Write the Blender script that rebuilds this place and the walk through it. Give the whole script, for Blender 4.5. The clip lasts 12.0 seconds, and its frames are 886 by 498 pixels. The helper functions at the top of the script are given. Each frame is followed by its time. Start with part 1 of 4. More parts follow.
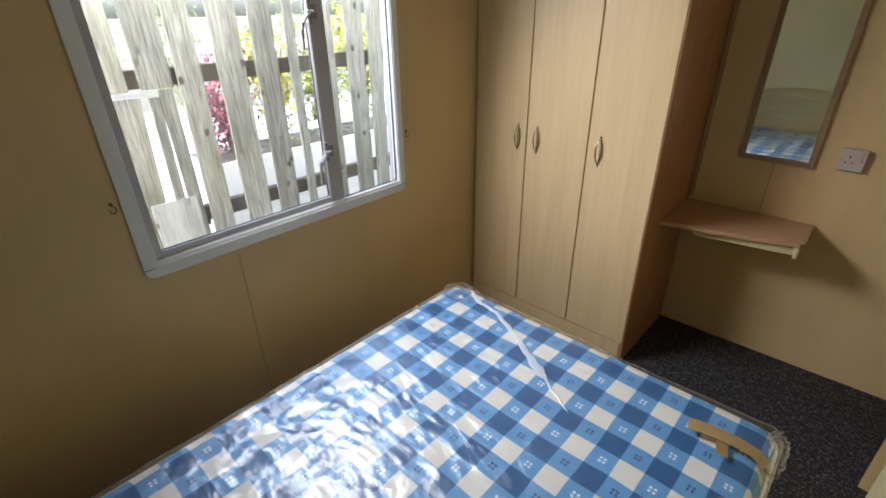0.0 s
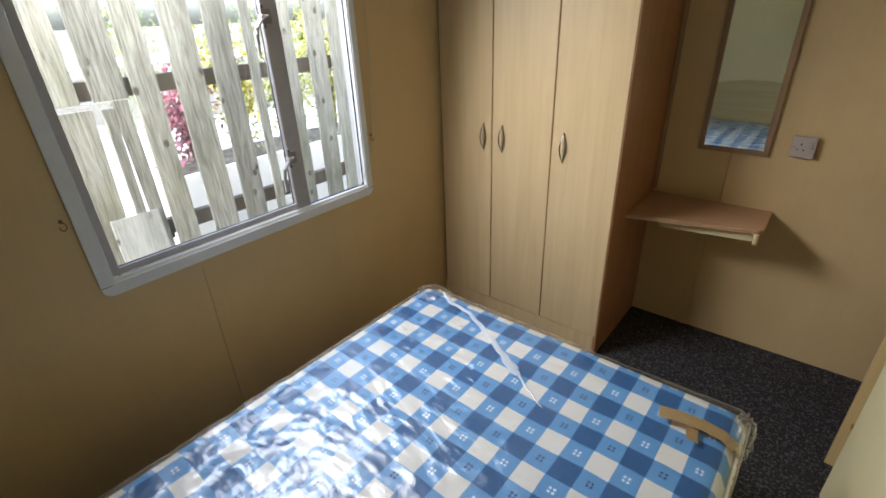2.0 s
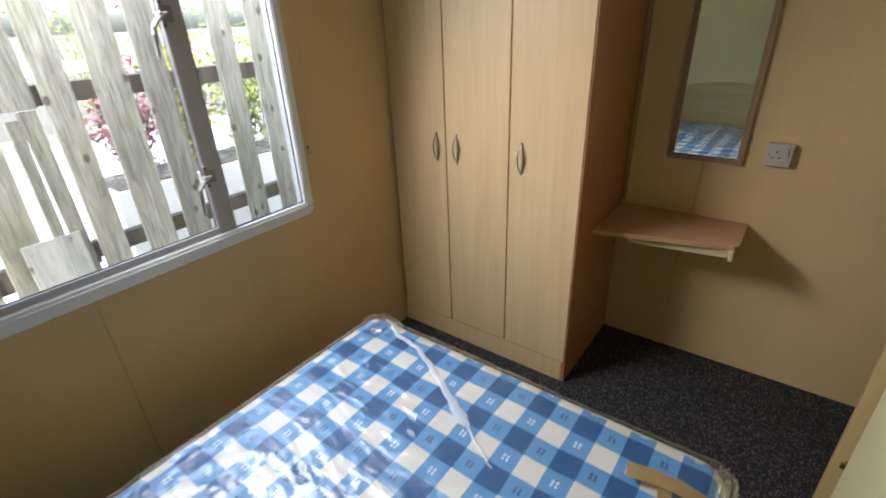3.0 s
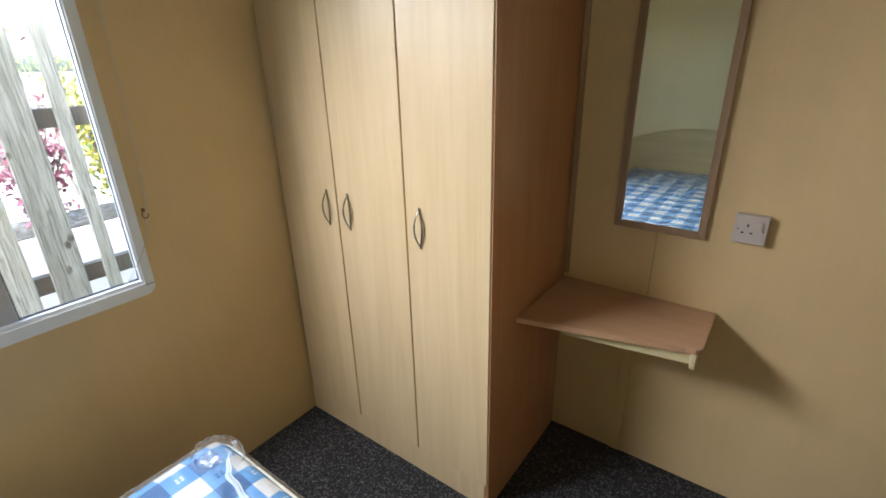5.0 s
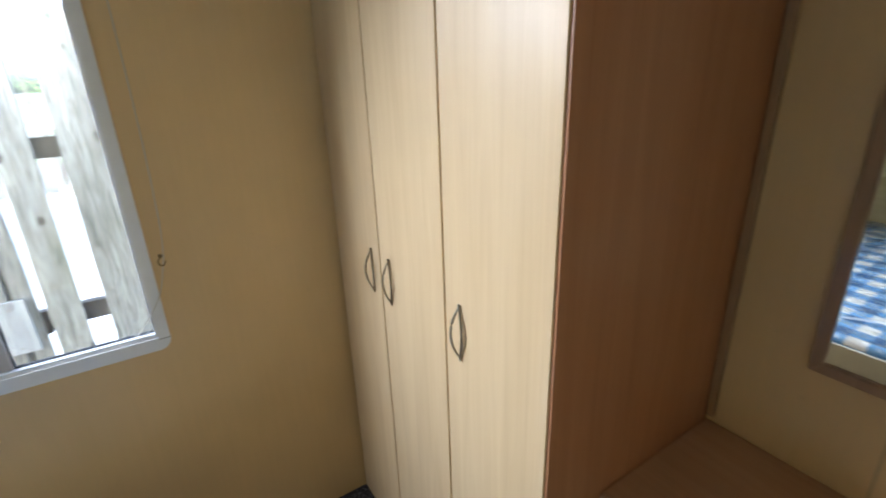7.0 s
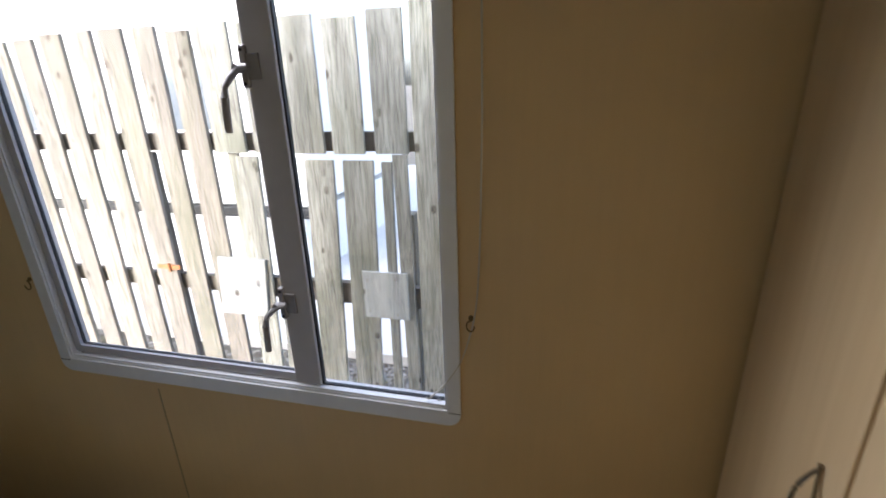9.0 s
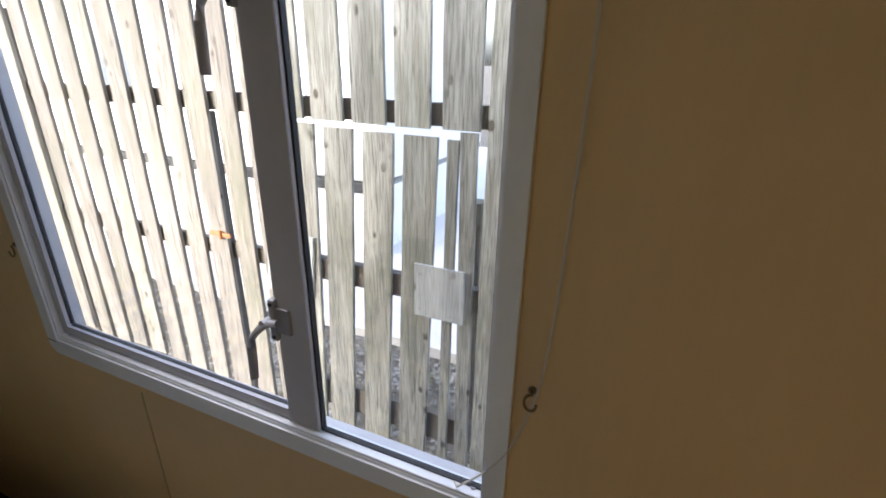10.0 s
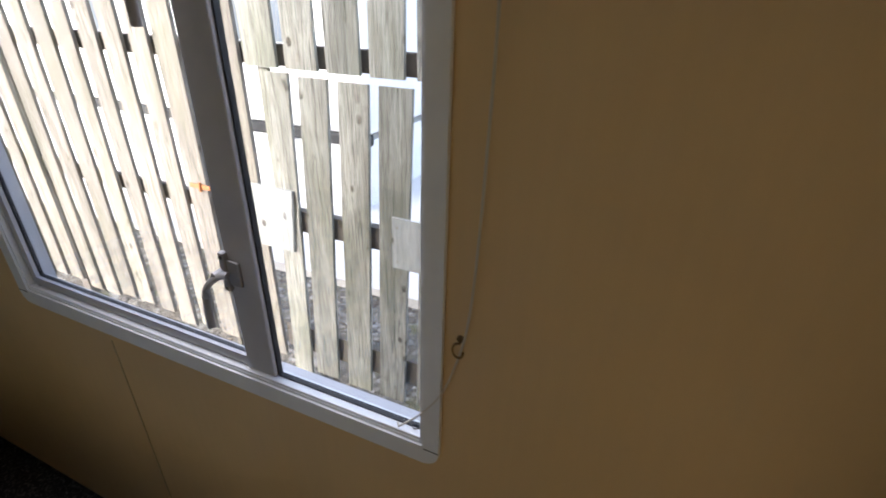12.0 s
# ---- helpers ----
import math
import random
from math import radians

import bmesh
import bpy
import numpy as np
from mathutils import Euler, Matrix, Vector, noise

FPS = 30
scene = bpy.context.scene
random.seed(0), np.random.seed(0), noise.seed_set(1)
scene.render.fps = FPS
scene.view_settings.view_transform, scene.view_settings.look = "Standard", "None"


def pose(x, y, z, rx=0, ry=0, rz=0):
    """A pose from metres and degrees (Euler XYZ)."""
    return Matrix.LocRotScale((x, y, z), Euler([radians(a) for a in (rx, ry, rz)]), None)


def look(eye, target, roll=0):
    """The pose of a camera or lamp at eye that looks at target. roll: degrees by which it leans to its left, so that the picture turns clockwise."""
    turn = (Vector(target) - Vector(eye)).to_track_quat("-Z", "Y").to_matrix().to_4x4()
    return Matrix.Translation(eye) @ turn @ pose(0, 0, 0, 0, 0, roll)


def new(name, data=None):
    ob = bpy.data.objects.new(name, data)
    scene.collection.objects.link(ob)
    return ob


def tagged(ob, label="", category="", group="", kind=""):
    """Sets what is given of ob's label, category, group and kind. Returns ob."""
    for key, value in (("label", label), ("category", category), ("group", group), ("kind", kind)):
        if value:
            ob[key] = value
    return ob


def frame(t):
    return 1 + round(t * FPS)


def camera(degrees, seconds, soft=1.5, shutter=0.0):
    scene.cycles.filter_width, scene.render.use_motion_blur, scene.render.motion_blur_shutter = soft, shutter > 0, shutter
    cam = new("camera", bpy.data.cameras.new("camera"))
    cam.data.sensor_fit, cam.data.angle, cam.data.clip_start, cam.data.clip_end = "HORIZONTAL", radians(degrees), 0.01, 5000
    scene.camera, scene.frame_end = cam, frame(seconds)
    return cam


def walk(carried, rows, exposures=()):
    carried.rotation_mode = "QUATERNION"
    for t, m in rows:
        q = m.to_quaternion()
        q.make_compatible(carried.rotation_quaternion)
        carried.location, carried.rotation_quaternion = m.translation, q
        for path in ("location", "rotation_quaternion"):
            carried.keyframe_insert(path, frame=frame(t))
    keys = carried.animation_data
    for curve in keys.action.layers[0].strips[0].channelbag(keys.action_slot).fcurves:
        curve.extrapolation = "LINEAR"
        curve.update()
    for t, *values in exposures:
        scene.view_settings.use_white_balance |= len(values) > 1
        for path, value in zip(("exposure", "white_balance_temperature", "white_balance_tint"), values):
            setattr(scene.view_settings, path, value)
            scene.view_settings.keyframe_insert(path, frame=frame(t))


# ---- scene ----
# ------------------------------------------------------------ camera
cam = camera(87.0, 12.0, soft=1.7, shutter=0.35)
# seconds, x, y, z in metres, then the three turns in degrees
PATH = [
    (0, -0.194, 0.295, 1.536, 62.85, 0.84, 42.79),
    (0.5, -0.194, 0.301, 1.542, 62.69, 1.01, 41.87),
    (1, -0.184, 0.307, 1.537, 62.86, 1.41, 41.08),
    (1.5, -0.180, 0.314, 1.533, 63.03, 1.71, 40.06),
    (2, -0.175, 0.319, 1.530, 63.05, 2.00, 39.09),
    (2.5, -0.197, 0.341, 1.517, 63.10, 1.95, 37.67),
    (3, -0.205, 0.571, 1.503, 63.40, 2.17, 36.64),
    (3.2, -0.211, 0.661, 1.503, 64.22, 1.87, 36.20),
    (4.8, -0.188, 1.167, 1.493, 66.47, 1.14, 37.19),
    (5, -0.189, 1.160, 1.463, 67.79, 1.34, 36.43),
    (5.5, -0.219, 1.346, 1.460, 67.93, 1.14, 36.48),
    (6, -0.230, 1.446, 1.484, 68.52, 0.84, 38.88),
    (6.5, -0.285, 1.502, 1.484, 68.85, 0.35, 42.86),
    (7, -0.357, 1.712, 1.481, 69.62, 1.85, 56.86),
    (7.5, -0.395, 1.776, 1.529, 69.23, 1.98, 71.71),
    (7.7, -0.449, 1.785, 1.525, 69.11, 2.24, 76.75),
    (9.3, -1.033, 1.866, 1.481, 70.36, 0.91, 108.47),
    (9.5, -1.099, 1.865, 1.454, 70.19, 0.20, 110.86),
    (10, -1.247, 1.791, 1.440, 68.23, -0.90, 114.21),
    (10.5, -1.313, 1.758, 1.426, 65.67, -0.70, 115.38),
    (11, -1.316, 1.751, 1.427, 63.55, -0.90, 115.81),
    (11.5, -1.309, 1.784, 1.433, 62.30, -0.81, 115.90),
    (12, -1.263, 1.874, 1.453, 62.56, -1.45, 113.90),
]
EXPOSURES = [(0.0, 3.35, 6050, 12), (3.0, 3.35, 6050, 12), (4.8, 3.85, 5700, 11), (6.5, 3.85, 5550, 11), (7.6, 3.65, 5150, 16), (9.3, 2.7, 5850, 18), (12.0, 2.7, 5850, 18)]
walk(cam, [(t, pose(x, y, z, rx, ry, rz)) for t, x, y, z, rx, ry, rz in PATH], EXPOSURES)

# ------------------------------------------------------------ world and sun
SUN_ELEV, SUN_AZ = 27.0, 126.0
world = bpy.data.worlds.new("overcast_sky")
scene.world = world
world.use_nodes = True
wt = world.node_tree
sky = wt.nodes.new("ShaderNodeTexSky")
sky.sky_type = "NISHITA"
sky.sun_disc = False
sky.sun_elevation, sky.sun_rotation = radians(SUN_ELEV), radians(SUN_AZ)
sky.air_density, sky.dust_density, sky.ozone_density = 1.0, 4.5, 1.0
wbg = next(n for n in wt.nodes if n.type == "BACKGROUND")
haze = wt.nodes.new("ShaderNodeHueSaturation")
haze.inputs["Saturation"].default_value = 0.65
wt.links.new(sky.outputs[0], haze.inputs["Color"])
wt.links.new(haze.outputs[0], wbg.inputs[0])
wbg.inputs[1].default_value = 0.15
sun = new("sun", bpy.data.lights.new("sun", "SUN"))
sun.data.energy, sun.data.angle, sun.data.color = 0.15, radians(14), (1.0, 0.95, 0.88)
az, el = radians(SUN_AZ), radians(SUN_ELEV)
sun.matrix_world = look((math.sin(az) * math.cos(el) * 20, math.cos(az) * math.cos(el) * 20, math.sin(el) * 20), (0, 0, 0))
# sky light entering the top of the window opening, over the fence
lamp = new("window_sky_light", bpy.data.lights.new("window_sky_light", "AREA"))
lamp.data.shape, lamp.data.size, lamp.data.size_y = "RECTANGLE", 0.70, 0.24
lamp.data.spread = radians(115)
lamp.data.energy, lamp.data.color = 1.45, (1.0, 0.97, 0.92)
lamp.matrix_world = look((-1.745, 1.05, 1.77), (-0.72, 1.45, 0.72))

# ------------------------------------------------------------ plan, in metres
XW, XE = -1.733, 0.135       # inner faces of the window wall and the door wall
YS, YB = -0.30, 2.730        # inner faces of the headboard wall and the mirror wall
ZF, ZC = -0.027, 2.05        # floor, ceiling
XS, YF = -0.793, 2.186       # wardrobe: outer side and door fronts
WY0, WY1, WZ0, WZ1 = 0.592, 1.662, 0.815, 1.92   # hole of the window
XP, ZG = -2.914, -0.575       # fence face, ground outside


# ------------------------------------------------------------ mesh helpers
def thing(name, at, label, category, group="", kind=""):
    ob = new(name)
    ob.location = at
    ob.empty_display_size = 0.1
    bpy.context.view_layer.update()
    return tagged(ob, label, category, group, kind)


def world_of(ob):
    p = Vector(ob.location)
    while ob.parent:
        ob = ob.parent
        p += Vector(ob.location)
    return p


def part(name, bm, material, parent, label="", smooth=False, angle=40):
    """Link bm, whose vertices are in world metres, as one mesh under parent."""
    if parent is not None:
        bmesh.ops.translate(bm, verts=bm.verts, vec=-world_of(parent))
    mesh = bpy.data.meshes.new(name)
    bm.to_mesh(mesh)
    bm.free()
    mats = material if isinstance(material, (list, tuple)) else [material]
    for m in mats:
        mesh.materials.append(m)
    if smooth:
        mesh.shade_smooth()
        mesh.set_sharp_from_angle(angle=radians(angle))
    ob = new(name, mesh)
    if parent is not None:
        ob.parent = parent
    if label:
        tagged(ob, label)
    return ob


def slab(bm, x0, x1, y0, y1, z0, z1, bevel=0.0, seg=2):
    got = bmesh.ops.create_cube(bm, size=1.0)
    vs = got["verts"]
    bmesh.ops.scale(bm, verts=vs, vec=(x1 - x0, y1 - y0, z1 - z0))
    bmesh.ops.translate(bm, verts=vs, vec=((x0 + x1) / 2, (y0 + y1) / 2, (z0 + z1) / 2))
    if bevel:
        es = list({e for v in vs for e in v.link_edges})
        out = bmesh.ops.bevel(bm, geom=es, offset=bevel, segments=seg, affect="EDGES", profile=0.5)
        vs = list({v for f in out["faces"] for v in f.verts} | {v for v in vs if v.is_valid})
    return vs


def box(*a, bevel=0.0, seg=2):
    bm = bmesh.new()
    slab(bm, *a, bevel=bevel, seg=seg)
    return bm


def prism(outline, lo, hi, axis):
    """Extrude a 2D outline along an axis: 'x' takes (y, z), 'y' takes (x, z), 'z' takes (x, y)."""
    bm = bmesh.new()
    def at(p, k):
        return {"x": (k, p[0], p[1]), "y": (p[0], k, p[1]), "z": (p[0], p[1], k)}[axis]
    a = [bm.verts.new(at(p, lo)) for p in outline]
    b = [bm.verts.new(at(p, hi)) for p in outline]
    bm.faces.new(a)
    bm.faces.new(b)
    for i in range(len(a)):
        j = (i + 1) % len(a)
        bm.faces.new((a[i], a[j], b[j], b[i]))
    bmesh.ops.recalc_face_normals(bm, faces=bm.faces)
    return bm


def tube(bm, points, radius, sides=8, flat=1.0):
    """A round rod along points; flat squeezes it across."""
    pts = [Vector(p) for p in points]
    rings = []
    up = Vector((0.13, 0.21, 0.97))
    for i, p in enumerate(pts):
        d = (pts[min(i + 1, len(pts) - 1)] - pts[max(i - 1, 0)]).normalized()
        u = d.cross(up).normalized()
        v = d.cross(u).normalized()
        r = radius[i] if isinstance(radius, (list, tuple)) else radius
        rings.append([bm.verts.new(p + u * r * math.cos(k * math.tau / sides) + v * r * flat * math.sin(k * math.tau / sides)) for k in range(sides)])
    for a, b in zip(rings, rings[1:]):
        for k in range(sides):
            bm.faces.new((a[k], a[(k + 1) % sides], b[(k + 1) % sides], b[k]))
    bm.faces.new(rings[0][::-1])
    bm.faces.new(rings[-1])
    bmesh.ops.recalc_face_normals(bm, faces=bm.faces)


# ------------------------------------------------------------ materials
def material(name):
    m = bpy.data.materials.new(name)
    m.use_nodes = True
    nt = m.node_tree
    return m, nt, nt.nodes["Principled BSDF"]


def add(nt, kind, **values):
    n = nt.nodes.new("ShaderNode" + kind)
    for k, v in values.items():
        n.inputs[k.replace("_", " ")].default_value = v
    return n


def coords(nt, scale=(1, 1, 1), by_object=0.0):
    tc = add(nt, "TexCoord")
    mp = add(nt, "Mapping")
    mp.inputs["Scale"].default_value = scale
    nt.links.new(tc.outputs["Object"], mp.inputs["Vector"])
    if by_object:
        info = add(nt, "ObjectInfo")
        mul = add(nt, "Math")
        mul.operation = "MULTIPLY"
        mul.inputs[1].default_value = by_object
        nt.links.new(info.outputs["Random"], mul.inputs[0])
        nt.links.new(mul.outputs[0], mp.inputs["Location"])
    return mp.outputs[0]


def noisy(nt, vec, scale, detail=4.0, rough=0.55, distort=0.0):
    n = add(nt, "TexNoise", Scale=scale, Detail=detail, Roughness=rough, Distortion=distort)
    nt.links.new(vec, n.inputs["Vector"])
    return n.outputs[0]


def ramp(nt, fac, stops):
    r = nt.nodes.new("ShaderNodeValToRGB")
    el = r.color_ramp.elements
    while len(el) < len(stops):
        el.new(0.5)
    for e, (p, c) in zip(el, stops):
        e.position, e.color = p, (*c, 1)
    nt.links.new(fac, r.inputs[0])
    return r.outputs[0]


def math2(nt, op, a, b=None):
    n = add(nt, "Math")
    n.operation = op
    for i, v in enumerate((a, b)):
        if v is None:
            continue
        if isinstance(v, (int, float)):
            n.inputs[i].default_value = v
        else:
            nt.links.new(v, n.inputs[i])
    return n.outputs[0]


def blend(nt, fac, a, b, mode="MIX"):
    n = add(nt, "Mix")
    n.data_type, n.blend_type = "RGBA", mode
    for sock, v in ((n.inputs[0], fac), (n.inputs[6], a), (n.inputs[7], b)):
        if isinstance(v, (int, float)):
            sock.default_value = v
        elif isinstance(v, tuple):
            sock.default_value = (*v, 1)
        else:
            nt.links.new(v, sock)
    return n.outputs[2]


def bump(nt, bsdf, height, strength=0.2, distance=0.002):
    b = add(nt, "Bump", Strength=strength, Distance=distance)
    nt.links.new(height, b.inputs["Height"])
    nt.links.new(b.outputs[0], bsdf.inputs["Normal"])


def plain(name, colour, rough=0.5, metal=0.0, vary=0.08, scale=30.0, relief=0.05):
    """A painted, plastic or metal surface with faint mottling and relief."""
    m, nt, b = material(name)
    v = coords(nt)
    n = noisy(nt, v, scale)
    big = noisy(nt, v, scale * 0.12, 2)
    f = math2(nt, "ADD", math2(nt, "MULTIPLY", n, 0.5), math2(nt, "MULTIPLY", big, 0.5))
    lo = tuple(c * (1 - vary) for c in colour)
    hi = tuple(min(1, c * (1 + vary)) for c in colour)
    nt.links.new(ramp(nt, f, [(0.3, lo), (0.7, hi)]), b.inputs["Base Color"])
    b.inputs["Roughness"].default_value = rough
    b.inputs["Metallic"].default_value = metal
    if relief:
        bump(nt, b, n, relief, 0.001)
    return m


def vinyl_wall(name, colour):
    """Vinyl-faced wall board: a fine woven emboss, faint blotches and scuffs."""
    m, nt, b = material(name)
    v = coords(nt)
    fine = noisy(nt, v, 260, 2)
    streak = noisy(nt, coords(nt, (60, 60, 4)), 1.0, 3)
    big = noisy(nt, v, 1.7, 3)
    f = math2(nt, "ADD", math2(nt, "MULTIPLY", big, 0.85), math2(nt, "MULTIPLY", streak, 0.15))
    lo, hi = tuple(c * 0.92 for c in colour), tuple(min(1, c * 1.06) for c in colour)
    base = ramp(nt, f, [(0.35, lo), (0.65, hi)])
    spots = ramp(nt, noisy(nt, v, 23, 2), [(0.70, (0, 0, 0)), (0.78, (1, 1, 1))])
    base = blend(nt, math2(nt, "MULTIPLY", spots, 0.10), base, tuple(c * 0.7 for c in colour))
    nt.links.new(base, b.inputs["Base Color"])
    b.inputs["Roughness"].default_value = 0.52
    h = math2(nt, "ADD", math2(nt, "MULTIPLY", fine, 0.5), math2(nt, "MULTIPLY", streak, 0.5))
    bump(nt, b, h, 0.12, 0.001)
    return m


def laminate(name, dark, light, rough=0.38, along=2):
    """Printed wood laminate with a fine straight grain along one axis."""
    m, nt, b = material(name)
    s1, s2 = [130, 130, 130], [26, 26, 26]
    s1[along], s2[along] = 3.0, 1.6
    fine = noisy(nt, coords(nt, tuple(s1), 7.0), 1.0, 4, 0.6, 0.4)
    broad = noisy(nt, coords(nt, tuple(s2), 7.0), 1.0, 3, 0.5, 0.8)
    f = math2(nt, "ADD", math2(nt, "MULTIPLY", fine, 0.3), math2(nt, "MULTIPLY", broad, 0.7))
    base = ramp(nt, f, [(0.32, dark), (0.68, light)])
    flecks = ramp(nt, fine, [(0.60, (0, 0, 0)), (0.75, (1, 1, 1))])
    base = blend(nt, math2(nt, "MULTIPLY", flecks, 0.08), base, tuple(c * 0.75 for c in dark))
    nt.links.new(base, b.inputs["Base Color"])
    r = ramp(nt, noisy(nt, coords(nt), 5, 3), [(0.3, (rough - 0.05,) * 3), (0.7, (rough + 0.07,) * 3)])
    nt.links.new(r, b.inputs["Roughness"])
    bump(nt, b, fine, 0.03, 0.0005)
    return m


def weathered_wood(name, dark, light, green=0.3):
    """Silvered softwood: stretched grain, knots, damp green stains."""
    m, nt, b = material(name)
    grain = noisy(nt, coords(nt, (95, 95, 4.0), 9.0), 1.0, 6, 0.72, 1.4)
    fine = noisy(nt, coords(nt, (300, 300, 7), 9.0), 1.0, 3, 0.7)
    v = coords(nt, (13, 13, 8.5), 9.0)
    knot = add(nt, "TexVoronoi", Scale=1.0)
    nt.links.new(v, knot.inputs["Vector"])
    kn = ramp(nt, knot.outputs["Distance"], [(0.14, (1, 1, 1)), (0.22, (0, 0, 0))])
    f = math2(nt, "ADD", math2(nt, "MULTIPLY", grain, 0.6), math2(nt, "MULTIPLY", fine, 0.4))
    base = ramp(nt, f, [(0.39, dark), (0.47, tuple((a + c) / 2 for a, c in zip(dark, light))), (0.56, light)])
    stain = ramp(nt, noisy(nt, coords(nt, (5, 5, 1.6), 9.0), 1.0, 4), [(0.48, (0, 0, 0)), (0.66, (1, 1, 1))])
    base = blend(nt, math2(nt, "MULTIPLY", stain, green), base, (0.13, 0.14, 0.08))
    grey = ramp(nt, noisy(nt, coords(nt, (7, 7, 0.8), 5.0), 1.0, 3), [(0.45, (0, 0, 0)), (0.7, (1, 1, 1))])
    base = blend(nt, math2(nt, "MULTIPLY", grey, 0.45), base, tuple(c * 0.55 for c in dark))
    few = ramp(nt, noisy(nt, coords(nt, (6, 6, 3), 4.0), 1.0, 2), [(0.49, (0, 0, 0)), (0.56, (1, 1, 1))])
    kn = math2(nt, "MULTIPLY", kn, few)
    base = blend(nt, math2(nt, "MULTIPLY", kn, 0.9), base, (0.07, 0.06, 0.045))
    info = add(nt, "ObjectInfo")
    tone = ramp(nt, info.outputs["Random"], [(0.0, (0.82, 0.82, 0.82)), (1.0, (1.10, 1.09, 1.07))])
    base = blend(nt, 1.0, base, tone, "MULTIPLY")
    nt.links.new(base, b.inputs["Base Color"])
    b.inputs["Roughness"].default_value = 0.85
    bump(nt, b, f, 0.7, 0.004)
    return m


def carpet_pile():
    m, nt, b = material("charcoal_carpet")
    v = coords(nt)
    fine = noisy(nt, v, 420, 2)
    speck = noisy(nt, v, 130, 2, 0.7)
    worn = noisy(nt, v, 4, 3)
    base = ramp(nt, speck, [(0.40, (0.009, 0.009, 0.010)), (0.54, (0.030, 0.028, 0.029)), (0.64, (0.17, 0.16, 0.16))])
    base = blend(nt, math2(nt, "MULTIPLY", worn, 0.4), base, (0.022, 0.021, 0.023))
    nt.links.new(base, b.inputs["Base Color"])
    b.inputs["Roughness"].default_value = 0.95
    bump(nt, b, math2(nt, "ADD", fine, speck), 0.8, 0.006)
    return m


CHECK_X, CHECK_Y = 0.067, 0.0685


def gingham():
    """White, mid-blue and deep-blue check, with four printed dots on each mid-blue square."""
    m, nt, b = material("blue_gingham_ticking")
    tc = add(nt, "TexCoord")
    sep = add(nt, "SeparateXYZ")
    nt.links.new(tc.outputs["Object"], sep.inputs[0])
    wob = math2(nt, "MULTIPLY", math2(nt, "SUBTRACT", noisy(nt, tc.outputs["Object"], 5, 2), 0.5), 0.012)
    u = math2(nt, "DIVIDE", math2(nt, "ADD", sep.outputs[0], wob), CHECK_X)
    vv = math2(nt, "DIVIDE", math2(nt, "SUBTRACT", math2(nt, "ADD", sep.outputs[1], wob), sep.outputs[2]), CHECK_Y)
    def odd(x):
        return math2(nt, "GREATER_THAN", math2(nt, "FRACT", math2(nt, "MULTIPLY", x, 0.5)), 0.5)
    a, c = odd(u), odd(vv)
    both = math2(nt, "MULTIPLY", a, c)
    either = math2(nt, "MAXIMUM", a, c)
    base = blend(nt, either, (0.67, 0.645, 0.59), (0.10, 0.28, 0.54))
    base = blend(nt, both, base, (0.007, 0.085, 0.24))
    one = math2(nt, "SUBTRACT", either, both)
    # dots: two by two, in the middle of a square
    def near(x):
        f = math2(nt, "ABSOLUTE", math2(nt, "SUBTRACT", math2(nt, "FRACT", x), 0.5))
        return math2(nt, "SUBTRACT", f, 0.085)
    du, dv = near(u), near(vv)
    d = math2(nt, "SQRT", math2(nt, "ADD", math2(nt, "MULTIPLY", du, du), math2(nt, "MULTIPLY", dv, dv)))
    dot = math2(nt, "MULTIPLY", math2(nt, "LESS_THAN", d, 0.058), one)
    base = blend(nt, math2(nt, "MULTIPLY", dot, a), base, (0.70, 0.74, 0.78))
    base = blend(nt, math2(nt, "MULTIPLY", dot, c), base, (0.015, 0.045, 0.13))
    weave = noisy(nt, coords(nt, (700, 700, 700)), 1.0, 2)
    base = blend(nt, 0.12, base, ramp(nt, weave, [(0.3, (0.3, 0.3, 0.3)), (0.7, (1, 1, 1))]), "MULTIPLY")
    nt.links.new(base, b.inputs["Base Color"])
    b.inputs["Roughness"].default_value = 0.8
    bump(nt, b, weave, 0.15, 0.0008)
    return m


